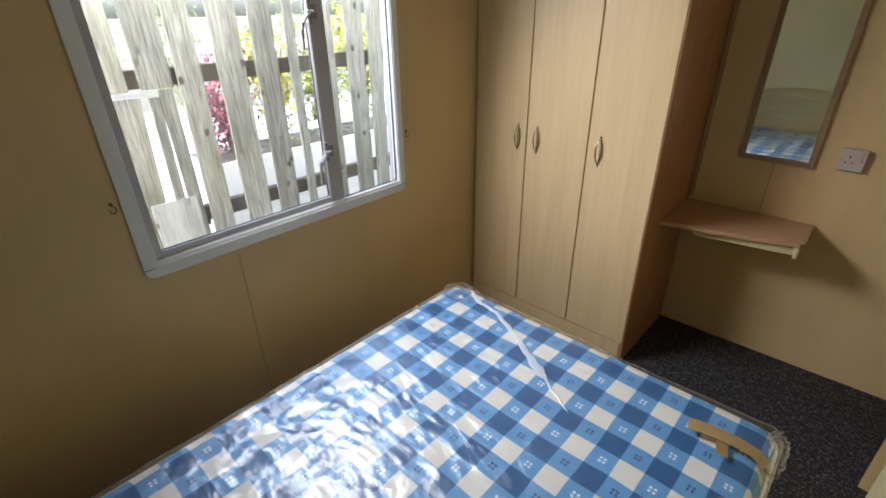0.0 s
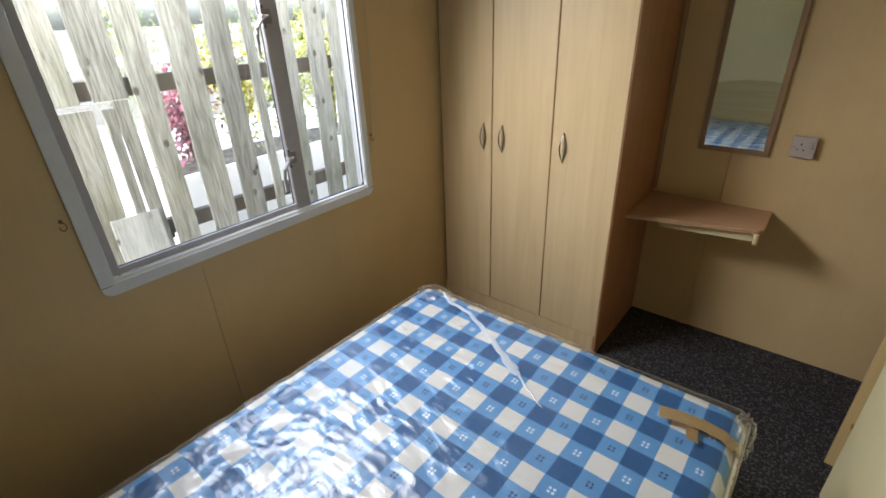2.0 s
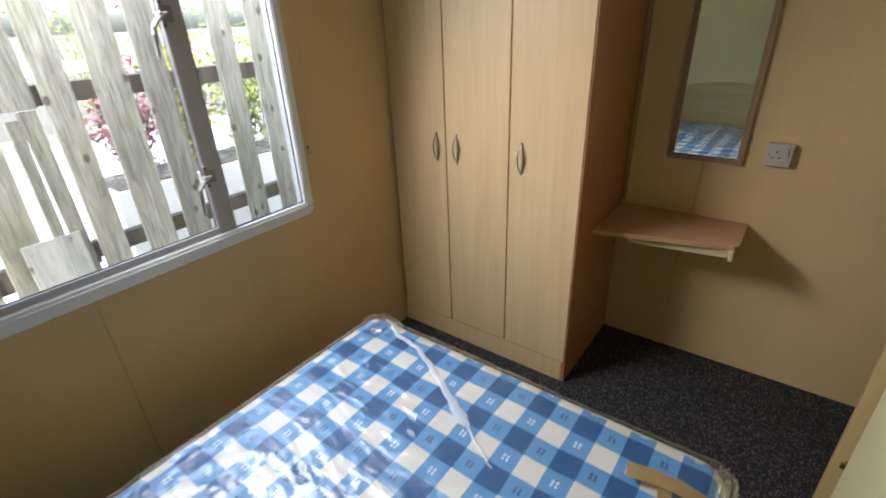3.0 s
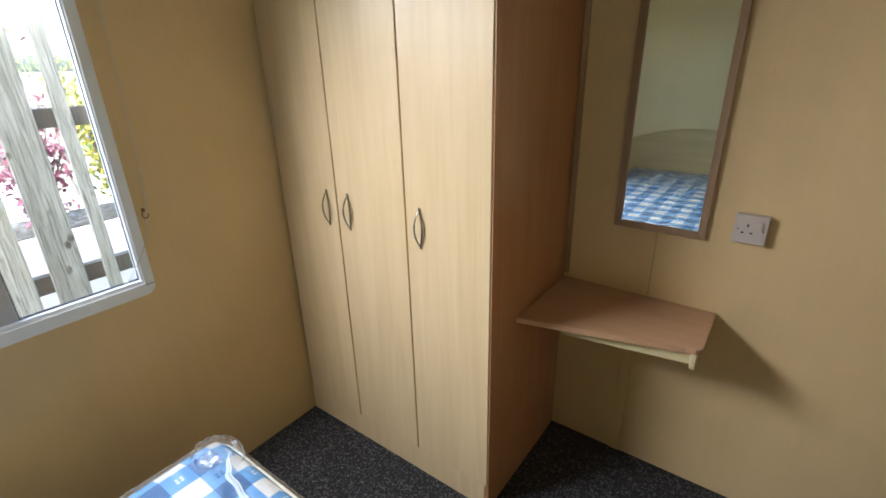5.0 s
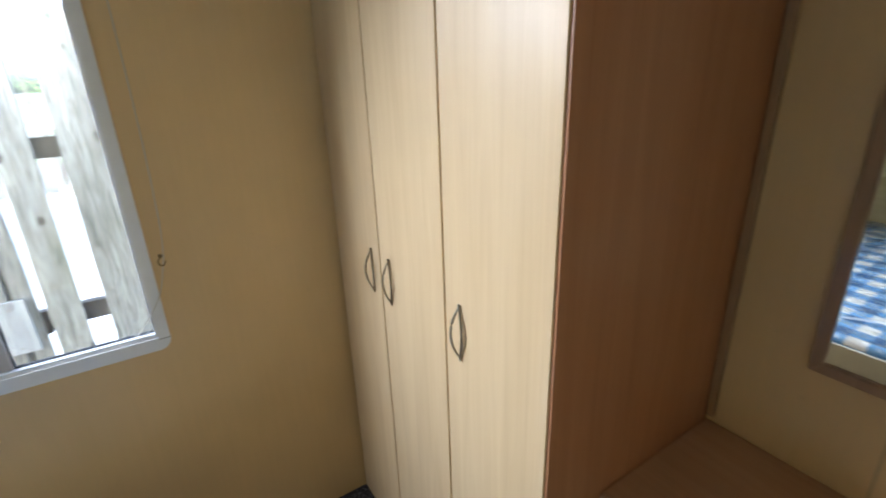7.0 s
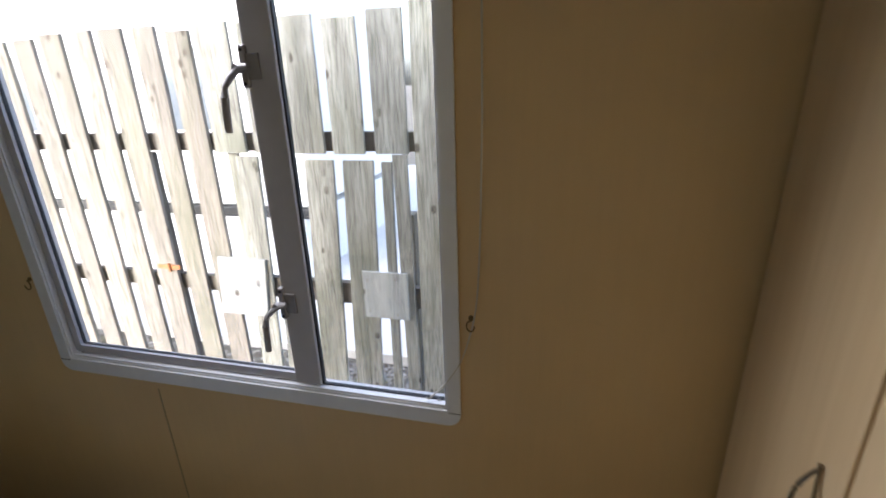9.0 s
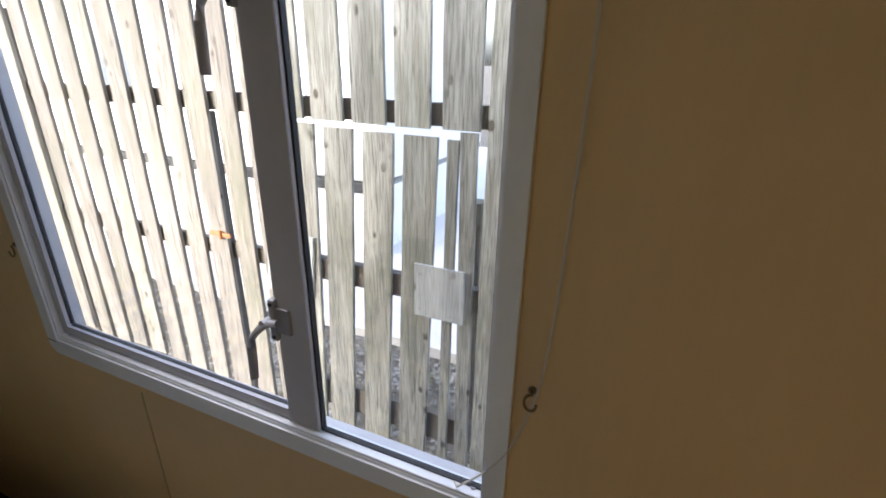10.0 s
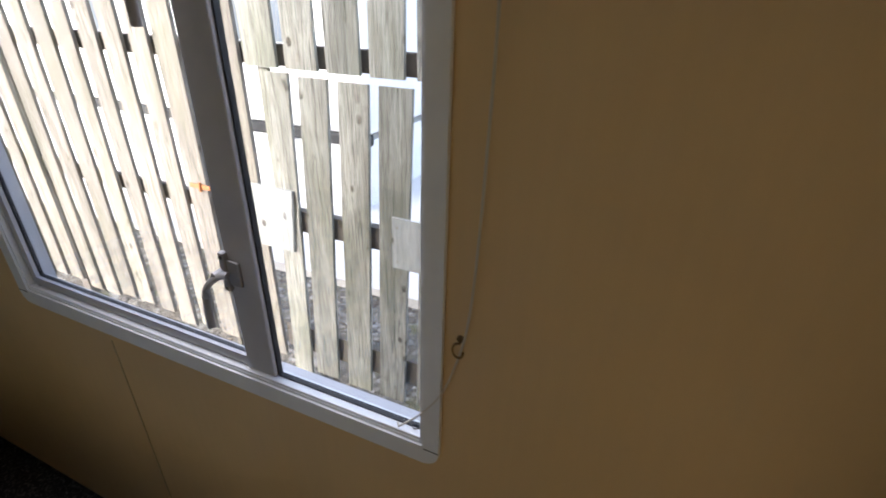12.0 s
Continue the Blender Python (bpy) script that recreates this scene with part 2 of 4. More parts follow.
def clear_film():
    """Thin clear polythene: mostly see-through, with a wrinkled gloss."""
    m, nt, b = material("clear_polythene")
    nt.nodes.remove(b)
    out = next(n for n in nt.nodes if n.type == "OUTPUT_MATERIAL")
    v = coords(nt)
    warp = add(nt, "TexNoise", Scale=5.0, Detail=2.0)
    nt.links.new(v, warp.inputs["Vector"])
    bent = add(nt, "VectorMath")
    bent.operation = "MULTIPLY_ADD"
    bent.inputs[1].default_value = (0.16, 0.16, 0.05)
    nt.links.new(warp.outputs["Color"], bent.inputs[0])
    nt.links.new(v, bent.inputs[2])
    def facets(size, stretch, turn, amount):
        """One random lean for each creased facet of the film."""
        mp = add(nt, "Mapping")
        mp.inputs["Scale"].default_value = (size, size * stretch, size * 0.6)
        mp.inputs["Rotation"].default_value = (0, 0, turn)
        nt.links.new(bent.outputs[0], mp.inputs["Vector"])
        vo = add(nt, "TexVoronoi", Scale=1.0)
        nt.links.new(mp.outputs[0], vo.inputs["Vector"])
        mid = add(nt, "VectorMath")
        mid.operation = "SUBTRACT"
        mid.inputs[1].default_value = (0.5, 0.5, 0.5)
        nt.links.new(vo.outputs["Color"], mid.inputs[0])
        sc = add(nt, "VectorMath")
        sc.operation = "MULTIPLY"
        sc.inputs[1].default_value = (amount, amount, amount * 0.5)
        nt.links.new(mid.outputs[0], sc.inputs[0])
        return sc.outputs[0], vo.outputs["Distance"]
    def plus(a, c_):
        s = add(nt, "VectorMath")
        s.operation = "ADD"
        nt.links.new(a, s.inputs[0])
        nt.links.new(c_, s.inputs[1])
        return s.outputs[0]
    big, d1 = facets(11, 2.4, 0.5, 0.26)
    small, d2 = facets(27, 2.2, -0.7, 0.32)
    h = math2(nt, "ADD", d1, math2(nt, "MULTIPLY", d2, 0.4))
    sx = add(nt, "SeparateXYZ")
    nt.links.new(v, sx.inputs[0])
    loose = add(nt, "MapRange")
    for k, val in ((1, -0.45), (2, 0.45), (3, 1.0), (4, 0.30)):
        loose.inputs[k].default_value = val
    nt.links.new(sx.outputs[0], loose.inputs[0])
    slack = ramp(nt, noisy(nt, v, 4.0, 2), [(0.35, (0.25, 0.25, 0.25)), (0.65, (1, 1, 1))])
    amount = math2(nt, "MULTIPLY", loose.outputs[0], slack)
    bp = add(nt, "Bump", Strength=1.0, Distance=0.0028)
    nt.links.new(math2(nt, "MULTIPLY", h, amount), bp.inputs["Height"])
    lean = add(nt, "VectorMath")
    lean.operation = "SCALE"
    nt.links.new(plus(big, small), lean.inputs[0])
    nt.links.new(amount, lean.inputs["Scale"])
    nrm = add(nt, "VectorMath")
    nrm.operation = "NORMALIZE"
    nt.links.new(plus(bp.outputs[0], lean.outputs[0]), nrm.inputs[0])
    gl = add(nt, "BsdfAnisotropic", Roughness=0.36)
    gl.inputs["Color"].default_value = (1, 1, 1, 1)
    nt.links.new(nrm.outputs[0], gl.inputs["Normal"])
    tr = add(nt, "BsdfTransparent")
    tr.inputs["Color"].default_value = (0.985, 0.99, 0.995, 1)
    lw = add(nt, "LayerWeight", Blend=0.5)
    nt.links.new(nrm.outputs[0], lw.inputs["Normal"])
    fac = math2(nt, "ADD", math2(nt, "MULTIPLY", math2(nt, "POWER", lw.outputs["Facing"], 3.0), 0.60), 0.085)
    mix = add(nt, "MixShader")
    nt.links.new(fac, mix.inputs[0])
    nt.links.new(tr.outputs[0], mix.inputs[1])
    nt.links.new(gl.outputs[0], mix.inputs[2])
    nt.links.new(mix.outputs[0], out.inputs[0])
    return m


def glass_pane():
    m, nt, b = material("window_glass")
    nt.nodes.remove(b)
    out = next(n for n in nt.nodes if n.type == "OUTPUT_MATERIAL")
    tr = add(nt, "BsdfTransparent")
    tr.inputs["Color"].default_value = (0.95, 0.97, 0.96, 1)
    gl = add(nt, "BsdfAnisotropic", Roughness=0.02)
    lw = add(nt, "LayerWeight", Blend=0.5)
    fac = math2(nt, "ADD", math2(nt, "MULTIPLY", math2(nt, "POWER", lw.outputs["Facing"], 5.0), 0.7), 0.03)
    mix = add(nt, "MixShader")
    nt.links.new(fac, mix.inputs[0])
    nt.links.new(tr.outputs[0], mix.inputs[1])
    nt.links.new(gl.outputs[0], mix.inputs[2])
    nt.links.new(mix.outputs[0], out.inputs[0])
    return m


def gravel():
    m, nt, b = material("gravelly_earth")
    v = coords(nt)
    vor = add(nt, "TexVoronoi", Scale=32)
    nt.links.new(v, vor.inputs["Vector"])
    cell = ramp(nt, vor.outputs["Color"], [(0.2, (0.08, 0.068, 0.05)), (0.6, (0.17, 0.155, 0.13)), (0.9, (0.36, 0.35, 0.33))])
    soil = ramp(nt, noisy(nt, v, 3.2, 5), [(0.45, (0, 0, 0)), (0.62, (1, 1, 1))])
    moss = ramp(nt, noisy(nt, v, 5.5, 5), [(0.60, (0, 0, 0)), (0.70, (1, 1, 1))])
    base = blend(nt, math2(nt, "MULTIPLY", soil, 0.6), cell, (0.10, 0.08, 0.055))
    base = blend(nt, math2(nt, "MULTIPLY", moss, 0.7), base, (0.13, 0.13, 0.045))
    nt.links.new(base, b.inputs["Base Color"])
    b.inputs["Roughness"].default_value = 0.95
    bump(nt, b, math2(nt, "ADD", vor.outputs["Distance"], noisy(nt, v, 60, 3)), 0.9, 0.02)
    return m


def concrete():
    m, nt, b = material("pale_concrete")
    v = coords(nt)
    f = math2(nt, "ADD", math2(nt, "MULTIPLY", noisy(nt, v, 2.0, 5), 0.6), math2(nt, "MULTIPLY", noisy(nt, v, 90, 3), 0.4))
    nt.links.new(ramp(nt, f, [(0.35, (0.52, 0.51, 0.49)), (0.65, (0.66, 0.65, 0.63))]), b.inputs["Base Color"])
    b.inputs["Roughness"].default_value = 0.9
    bump(nt, b, f, 0.3, 0.004)
    return m


def leafy(name, dark, light):
    m, nt, b = material(name)
    geo = add(nt, "NewGeometry")
    base = ramp(nt, geo.outputs["Random Per Island"], [(0.0, dark), (1.0, light)])
    nt.links.new(base, b.inputs["Base Color"])
    b.inputs["Roughness"].default_value = 0.55
    return m


WALL = vinyl_wall("cream_vinyl_board", (0.69, 0.50, 0.255))
WALL_PALE = vinyl_wall("pale_cream_board", (0.68, 0.60, 0.34))
CEIL = vinyl_wall("white_ceiling_board", (0.78, 0.76, 0.70))
SEAM = plain("wall_joint_strip", (0.50, 0.39, 0.22), 0.5)
MAPLE = laminate("maple_laminate", (0.64, 0.465, 0.25), (0.72, 0.545, 0.31))
MAPLE_DOOR = laminate("yellow_maple_door", (0.66, 0.47, 0.20), (0.74, 0.55, 0.27))
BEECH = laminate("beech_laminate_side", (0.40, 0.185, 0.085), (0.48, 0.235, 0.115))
BEECH_TOP = laminate("beech_laminate_shelf", (0.47, 0.275, 0.15), (0.54, 0.33, 0.19), along=0)
FRAME_WOOD = laminate("mirror_frame_wood", (0.30, 0.185, 0.10), (0.42, 0.275, 0.16))
DARK_EDGE = plain("dark_door_edge", (0.06, 0.035, 0.022), 0.6)
CREAM = plain("cream_batten", (0.60, 0.50, 0.28), 0.5)
METAL = plain("brushed_nickel", (0.30, 0.27, 0.215), 0.28, 1.0, 0.06, 90)
CAST = plain("grey_cast_handle", (0.30, 0.29, 0.29), 0.4, 0.2, 0.08, 60)
BRASS = plain("dull_brass", (0.55, 0.42, 0.20), 0.35, 1.0)
HOOK_METAL = plain("tarnished_brass_hook", (0.22, 0.15, 0.07), 0.45, 1.0)
WHITE_ALU = plain("white_coated_aluminium", (0.78, 0.80, 0.83), 0.35, 0.0, 0.05)
GREY_ALU = plain("grey_aluminium_sash", (0.48, 0.47, 0.49), 0.38, 0.0, 0.06)
SEAL = plain("black_glazing_seal", (0.02, 0.02, 0.022), 0.6)
PLASTIC = plain("white_socket_plastic", (0.54, 0.47, 0.42), 0.35, 0.0, 0.03)
SLOT = plain("dark_socket_slot", (0.02, 0.02, 0.02), 0.6)
WIRE = plain("white_flex", (0.55, 0.52, 0.45), 0.5)
TAPE = plain("brown_parcel_tape", (0.52, 0.36, 0.17), 0.42, 0.0, 0.12, 40)
BORDER = plain("cream_mattress_border", (0.70, 0.67, 0.56), 0.8)
DIVAN = plain("dark_divan_cloth", (0.035, 0.030, 0.035), 0.9)
HEADBOARD = laminate("pale_headboard_laminate", (0.46, 0.375, 0.175), (0.54, 0.44, 0.22), along=0)
GINGHAM, FILM, GLASS = gingham(), clear_film(), glass_pane()
CARPET, GRAVEL, CONCRETE = carpet_pile(), gravel(), concrete()
BOARD = weathered_wood("silvered_fence_board", (0.11, 0.11, 0.092), (0.50, 0.495, 0.44), 0.45)
# fence board copy, darkened in colour to offset the strong light on its run
BOARD_DIMMED = weathered_wood("fence_board_dimmed_for_light", (0.07, 0.06, 0.048), (0.30, 0.28, 0.245), 0.35)
RAIL = weathered_wood("dark_fence_rail", (0.075, 0.062, 0.052), (0.17, 0.15, 0.125), 0.3)
PLY = weathered_wood("pale_plywood", (0.34, 0.355, 0.34), (0.64, 0.66, 0.635), 0.05)
mirror_m, mirror_nt, mirror_b = material("mirror_glass")
mirror_b.inputs["Base Color"].default_value = (0.86, 0.88, 0.84, 1)
mirror_b.inputs["Metallic"].default_value = 1.0
mirror_b.inputs["Roughness"].default_value = 0.015

# ------------------------------------------------------------ structure
def wall(name, boxes, mat, label):
    bm = bmesh.new()
    for b in boxes:
        slab(bm, *b)
    return tagged(part(name, bm, mat, None), label, "wall", kind="structure")


T = 0.06
wall("wall_west", [(XW - T, XW, YS - T, WY0, ZF, ZC), (XW - T, XW, WY1, YB + T, ZF, ZC), (XW - T, XW, WY0, WY1, ZF, WZ0), (XW - T, XW, WY0, WY1, WZ1, ZC)],
     WALL, "cream vinyl-faced window wall of the caravan bedroom")
wall("wall_north", [(XW, 1.25, YB, YB + T, ZF, ZC)], WALL, "cream vinyl-faced wall behind mirror and shelf")
wall("wall_south", [(XW, 1.25, YS - T, YS, ZF, ZC)], WALL_PALE, "cream vinyl-faced wall behind the headboard")
wall("wall_east", [(XE, XE + 0.045, 0.95, 1.955, ZF, ZC), (XE, XE + 0.045, YS, 0.05, ZF, ZC), (XE, XE + 0.045, 0.05, 0.95, 1.95, ZC), (XE, XE + 0.045, 1.955, YB, 1.95, ZC)],
     WALL_PALE, "pale cream partition wall with two doorways")
wall("wall_corridor", [(1.25, 1.25 + T, YS - T, YB + T, ZF, ZC)], WALL_PALE, "pale cream corridor wall beyond the doorways")
tagged(part("floor", box(XW - T, 1.25 + T, YS - T, YB + T, ZF - 0.05, ZF), CARPET, None), "charcoal speckled carpet on the bedroom floor", "floor", kind="structure")
tagged(part("ceiling", box(XW - T, 1.25 + T, YS - T, YB + T, ZC, ZC + 0.05), CEIL, None), "white board ceiling", "ceiling", kind="structure")
# unseen roof, added so its shadow covers the boards around the gate
shade_roof_x = (XW - T - 0.08, -0.25, 1.25 + T + 0.08)
shade_roof_bm = prism([(shade_roof_x[0], ZC + 0.052), (shade_roof_x[2], ZC + 0.052), (shade_roof_x[2], ZC + 0.30), (shade_roof_x[1], ZC + 0.46), (shade_roof_x[0], ZC + 0.30)], YS - T - 0.10, YB + T + 0.10, "y")
tagged(part("roof", shade_roof_bm, CEIL, None), "unseen pale shallow-pitched roof, added to shade the fence", "roof", kind="structure")
tagged(part("floor_underside", box(XW - T, 1.25 + T, YS - T, YB + T, ZG - 0.1, ZF - 0.055), DIVAN, None), "dark skirting below the caravan floor", "skirt", kind="structure")

for y, z1 in ((0.872, WZ0 - 0.045),):
    tagged(part("trim_window_wall", box(XW, XW + 0.0022, y - 0.0016, y + 0.0016, ZF, z1), SEAM, None), "thin joint line in the cream wall board", "wall joint", kind="structure")
tagged(part("trim_mirror_wall", box(-0.490, -0.485, YB - 0.002, YB, 0.69, 0.925), SEAM, None), "thin joint line in the cream wall board", "wall joint", kind="structure")
tagged(part("trim_below_shelf", box(-0.545, -0.505, YB - 0.006, YB, ZF, 0.63, bevel=0.002), WALL, None), "cream cover strip over a wall joint", "cover strip", kind="structure")

tagged(part("trim_corner", box(XS + 0.0015, XS + 0.020, YB - 0.014, YB - 0.001, 0.70, ZC - 0.002, bevel=0.003), FRAME_WOOD, None), "brown corner bead between wardrobe and wall", "corner bead", kind="structure")

# ------------------------------------------------------------ window
def rounded_rect(y0, y1, z0, z1, r, n=6):
    pts = []
    for cy, cz, a0 in ((y1 - r, z1 - r, 0), (y0 + r, z1 - r, 90), (y0 + r, z0 + r, 180), (y1 - r, z0 + r, 270)):
        for k in range(n + 1):
            a = radians(a0 + 90 * k / n)
            pts.append((cy + r * math.cos(a), cz + r * math.sin(a)))
    return pts


def ring(outer, inner, x0, x1):
    """A flat frame between two outlines with the same number of points, from x0 to x1."""
    bm = bmesh.new()
    loops = [[bm.verts.new((x, y, z)) for y, z in o] for o in (outer, inner) for x in (x0, x1)]
    a0, a1, b0, b1 = loops
    n = len(a0)
    for i in range(n):
        j = (i + 1) % n
        for p, q in ((a0, a1), (a1, b1), (b1, b0), (b0, a0)):
            bm.faces.new((p[i], p[j], q[j], q[i]))
    bmesh.ops.recalc_face_normals(bm, faces=bm.faces)
    return bm


IY0, IY1, IZ0, IZ1 = 0.620, 1.645, 0.840, 1.895      # clear opening inside the frame
MY0, MY1 = 1.284, 1.348                               # mullion
win = thing("window_1", (XW - 0.03, (WY0 + WY1) / 2, WZ0), "white aluminium caravan window with an opening left casement, closed", "window", kind="structure")
bm = ring(rounded_rect(0.579, 1.679, 0.797, 1.935, 0.03), rounded_rect(IY0 - 0.006, IY1 + 0.006, IZ0 - 0.006, IZ1 + 0.006, 0.006), XW + 0.001, XW + 0.009)
fr_in = part("window_trim", bm, WHITE_ALU, win, "white aluminium trim with rounded corners")
bm = ring(rounded_rect(WY0 + 0.002, WY1 - 0.002, WZ0 + 0.002, WZ1 - 0.002, 0.004), rounded_rect(IY0, IY1, IZ0, IZ1, 0.004), XW - 0.028, XW + 0.005)
part("window_frame", bm, WHITE_ALU, win)
bm = ring(rounded_rect(WY0 + 0.001, WY1 - 0.001, WZ0 + 0.001, WZ1 - 0.001, 0.004), rounded_rect(WY0 + 0.006, WY1 - 0.006, WZ0 + 0.006, WZ1 - 0.006, 0.004), XW - 0.064, XW - 0.029)
part("outer_lining", bm, GREY_ALU, win)
part("window_sill", box(XW - 0.026, XW + 0.004, IY0, IY1, IZ0 - 0.001, IZ0 + 0.006, bevel=0.002), WHITE_ALU, win, "bright aluminium sill channel")
part("mullion", box(XW - 0.024, XW - 0.003, MY0, MY1, IZ0 + 0.0075, IZ1, bevel=0.003), GREY_ALU, win, "grey aluminium mullion")
bm = ring(rounded_rect(IY0 + 0.003, MY0 + 0.010, IZ0 + 0.010, IZ1 - 0.003, 0.004), rounded_rect(IY0 + 0.024, MY0 - 0.002, IZ0 + 0.030, IZ1 - 0.024, 0.004), XW - 0.026, XW - 0.006)
sash = part("casement", bm, GREY_ALU, win, "pale grey aluminium opening casement")
bm = ring(rounded_rect(IY0 + 0.0235, MY0 - 0.0015, IZ0 + 0.0295, IZ1 - 0.0235, 0.004), rounded_rect(IY0 + 0.0255, MY0 - 0.0035, IZ0 + 0.0315, IZ1 - 0.0255, 0.004), XW - 0.022, XW - 0.014)
part("glazing_seal", bm, SEAL, win, "black rubber glazing seal")
bm = ring(rounded_rect(MY1 - 0.0005, IY1 + 0.0005, IZ0 + 0.006, IZ1 + 0.0005, 0.003), rounded_rect(MY1 + 0.0035, IY1 - 0.001, IZ0 + 0.0085, IZ1 - 0.002, 0.003), XW - 0.020, XW - 0.010)
part("glazing_seal", bm, SEAL, win)
for y0, y1, z0, gx in ((IY0 + 0.024, MY0 - 0.001, IZ0 + 0.030, -0.020), (MY1, IY1, IZ0 + 0.007, -0.017)):
    p = part("pane", box(XW + gx, XW + gx + 0.004, y0, y1, z0, IZ1 - 0.02), GLASS, win, "clear window glass")
    p.visible_shadow = False


for y0, y1 in ((0.5795, 0.612), (1.653, 1.6785)):
    part("trim_joint", box(XW + 0.0085, XW + 0.0098, y0, y1, 0.829, 0.8305), SEAL, win, "dark joint line in the trim")
for y in (0.640, 1.628):
    bm = bmesh.new()
    tube(bm, [(XW - 0.010, y, IZ0 + 0.004), (XW - 0.010, y, IZ0 + 0.0085)], 0.004, 10)
    part("sill_screw", bm, CAST, win, "dark screw head in the sill")


def window_handle(z):
    """A cast lever on a small plate, hanging down from its pivot."""
    h = part("window_handle", box(XW - 0.003, XW + 0.003, MY0 + 0.006, MY0 + 0.032, z - 0.020, z + 0.026, bevel=0.0015), CAST, win, "grey cast window handle, turned down")
    bm = box(XW - 0.006, XW + 0.006, MY0 - 0.006, MY0 + 0.007, z - 0.034, z + 0.040, bevel=0.0025)
    part("keeper", bm, CAST, h)
    bm = bmesh.new()
    tube(bm, [(XW, MY0 - 0.004, z), (XW + 0.020, MY0 - 0.008, z)], [0.010, 0.008], 12)
    y = MY0
    pts = [(XW + 0.010, y + 0.014, z + 0.004), (XW + 0.013, y - 0.002, z + 0.002), (XW + 0.015, y - 0.022, z - 0.014), (XW + 0.016, y - 0.036, z - 0.030), (XW + 0.017, y - 0.041, z - 0.050), (XW + 0.017, y - 0.043, z - 0.080), (XW + 0.017, y - 0.045, z - 0.114)]
    tube(bm, pts, [0.007, 0.009, 0.0085, 0.008, 0.0078, 0.0075, 0.007], 10, 0.7)
    part("lever", bm, CAST, h, smooth=True)
    for dz in (0.032, -0.027):
        bm = bmesh.new()
        tube(bm, [(XW + 0.005, MY0 + 0.0005, z + dz), (XW + 0.008, MY0 + 0.0005, z + dz)], 0.0035, 8)
        part("screw", bm, SLOT, h, "dark screw head")


window_handle(1.052)
window_handle(1.534)

# ------------------------------------------------------------ wardrobe
DX = [XW + 0.008, -1.415, -1.103, XS - 0.003]
DZ0, DZ1 = 0.084, 1.93
ward = thing("wardrobe", ((XW + XS) / 2, (YF + YB) / 2, ZF), "fitted three-door maple-effect wardrobe, doors closed", "wardrobe")
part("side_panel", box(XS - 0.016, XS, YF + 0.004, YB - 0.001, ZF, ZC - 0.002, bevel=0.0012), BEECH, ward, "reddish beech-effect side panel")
part("side_panel", box(XW + 0.001, XW + 0.010, YF + 0.010, YB - 0.001, ZF, ZC - 0.002), DARK_EDGE, ward)
part("back_panel", box(XW + 0.012, XS - 0.018, YB - 0.010, YB - 0.002, 0.10, ZC - 0.01), MAPLE, ward)
part("plinth", box(XW + 0.002, XS - 0.017, YF + 0.003, YF + 0.019, ZF, DZ0 - 0.004, bevel=0.0012), MAPLE, ward)
part("top_rail", box(XW + 0.002, XS - 0.017, YF + 0.003, YF + 0.019, DZ1 + 0.004, ZC - 0.002), MAPLE, ward)
for k in (1, 2):
    part("divider", box(DX[k] - 0.008, DX[k] + 0.008, YF + 0.022, YB - 0.012, 0.10, DZ1), DARK_EDGE, ward)


def bow_handle(x, door):
    """A pointed-oval handle: a bowed strip standing off the door and a thin second bow beside it."""
    z0, z1, n = 0.928, 1.045, 14
    bm = bmesh.new()
    for out, side, r in ((0.017, -0.008, 0.0042), (0.004, 0.0125, 0.0034)):
        pts, rad = [], []
        for i in range(n + 1):
            s = i / n
            b = math.sin(math.pi * s)
            pts.append((x + side * b, YF - 0.003 - out * b ** 0.8, z0 + (z1 - z0) * s))
            rad.append(r * (0.55 + 0.45 * b))
        tube(bm, pts, rad, 8, 0.75)
    for z in (z0, z1):
        tube(bm, [(x, YF - 0.0035, z - 0.006), (x, YF - 0.0035, z + 0.006)], [0.003, 0.0045], 8, 0.7)
    part("handle", bm, METAL, door, "brushed nickel bow handle", smooth=True)


for k, hx in enumerate((-1.462, -1.357, -1.046)):
    bm = box(DX[k] + 0.0032, DX[k + 1] - 0.0032, YF, YF + 0.018, DZ0, DZ1, bevel=0.0014)
    door = part("door", bm, MAPLE, ward)
    bow_handle(hx, door)

# ------------------------------------------------------------ shelf, mirror, socket
ZT = 0.683
shelf = thing("wall_shelf", (-0.53, YB, ZT - 0.03), "beech-effect corner shelf fixed between wall and wardrobe", "shelf")
outline = [(XS + 0.001, YB - 0.001), (XS + 0.001, 2.346), (-0.320, 2.466)]
for k in range(1, 7):
    a = radians(-75 + 75 * k / 6)
    outline.append((-0.303 + 0.030 * math.cos(a), 2.496 + 0.030 * math.sin(a)))
outline += [(-0.273, YB - 0.001)]
bm = prism(outline, ZT - 0.018, ZT, "z")
bmesh.ops.bevel(bm, geom=[e for e in bm.edges if abs(e.verts[0].co.z - e.verts[1].co.z) < 1e-6], offset=0.002, segments=2, affect="EDGES")
part("top", bm, BEECH_TOP, shelf)
edge = [(XS + 0.002, 2.3445), (-0.3195, 2.4645), (-0.3195, 2.4685), (XS + 0.002, 2.3485)]
part("edge_band", prism([(x, y - 0.0015) for x, y in edge], ZT - 0.0175, ZT - 0.0015, "z"), BEECH_TOP, shelf, "beech edge band")
part("batten", prism([(XS + 0.13, 2.420), (-0.300, 2.476), (-0.300, 2.496), (XS + 0.13, 2.440)], ZT - 0.055, ZT - 0.0185, "z"), CREAM, shelf, "cream batten under the front edge")
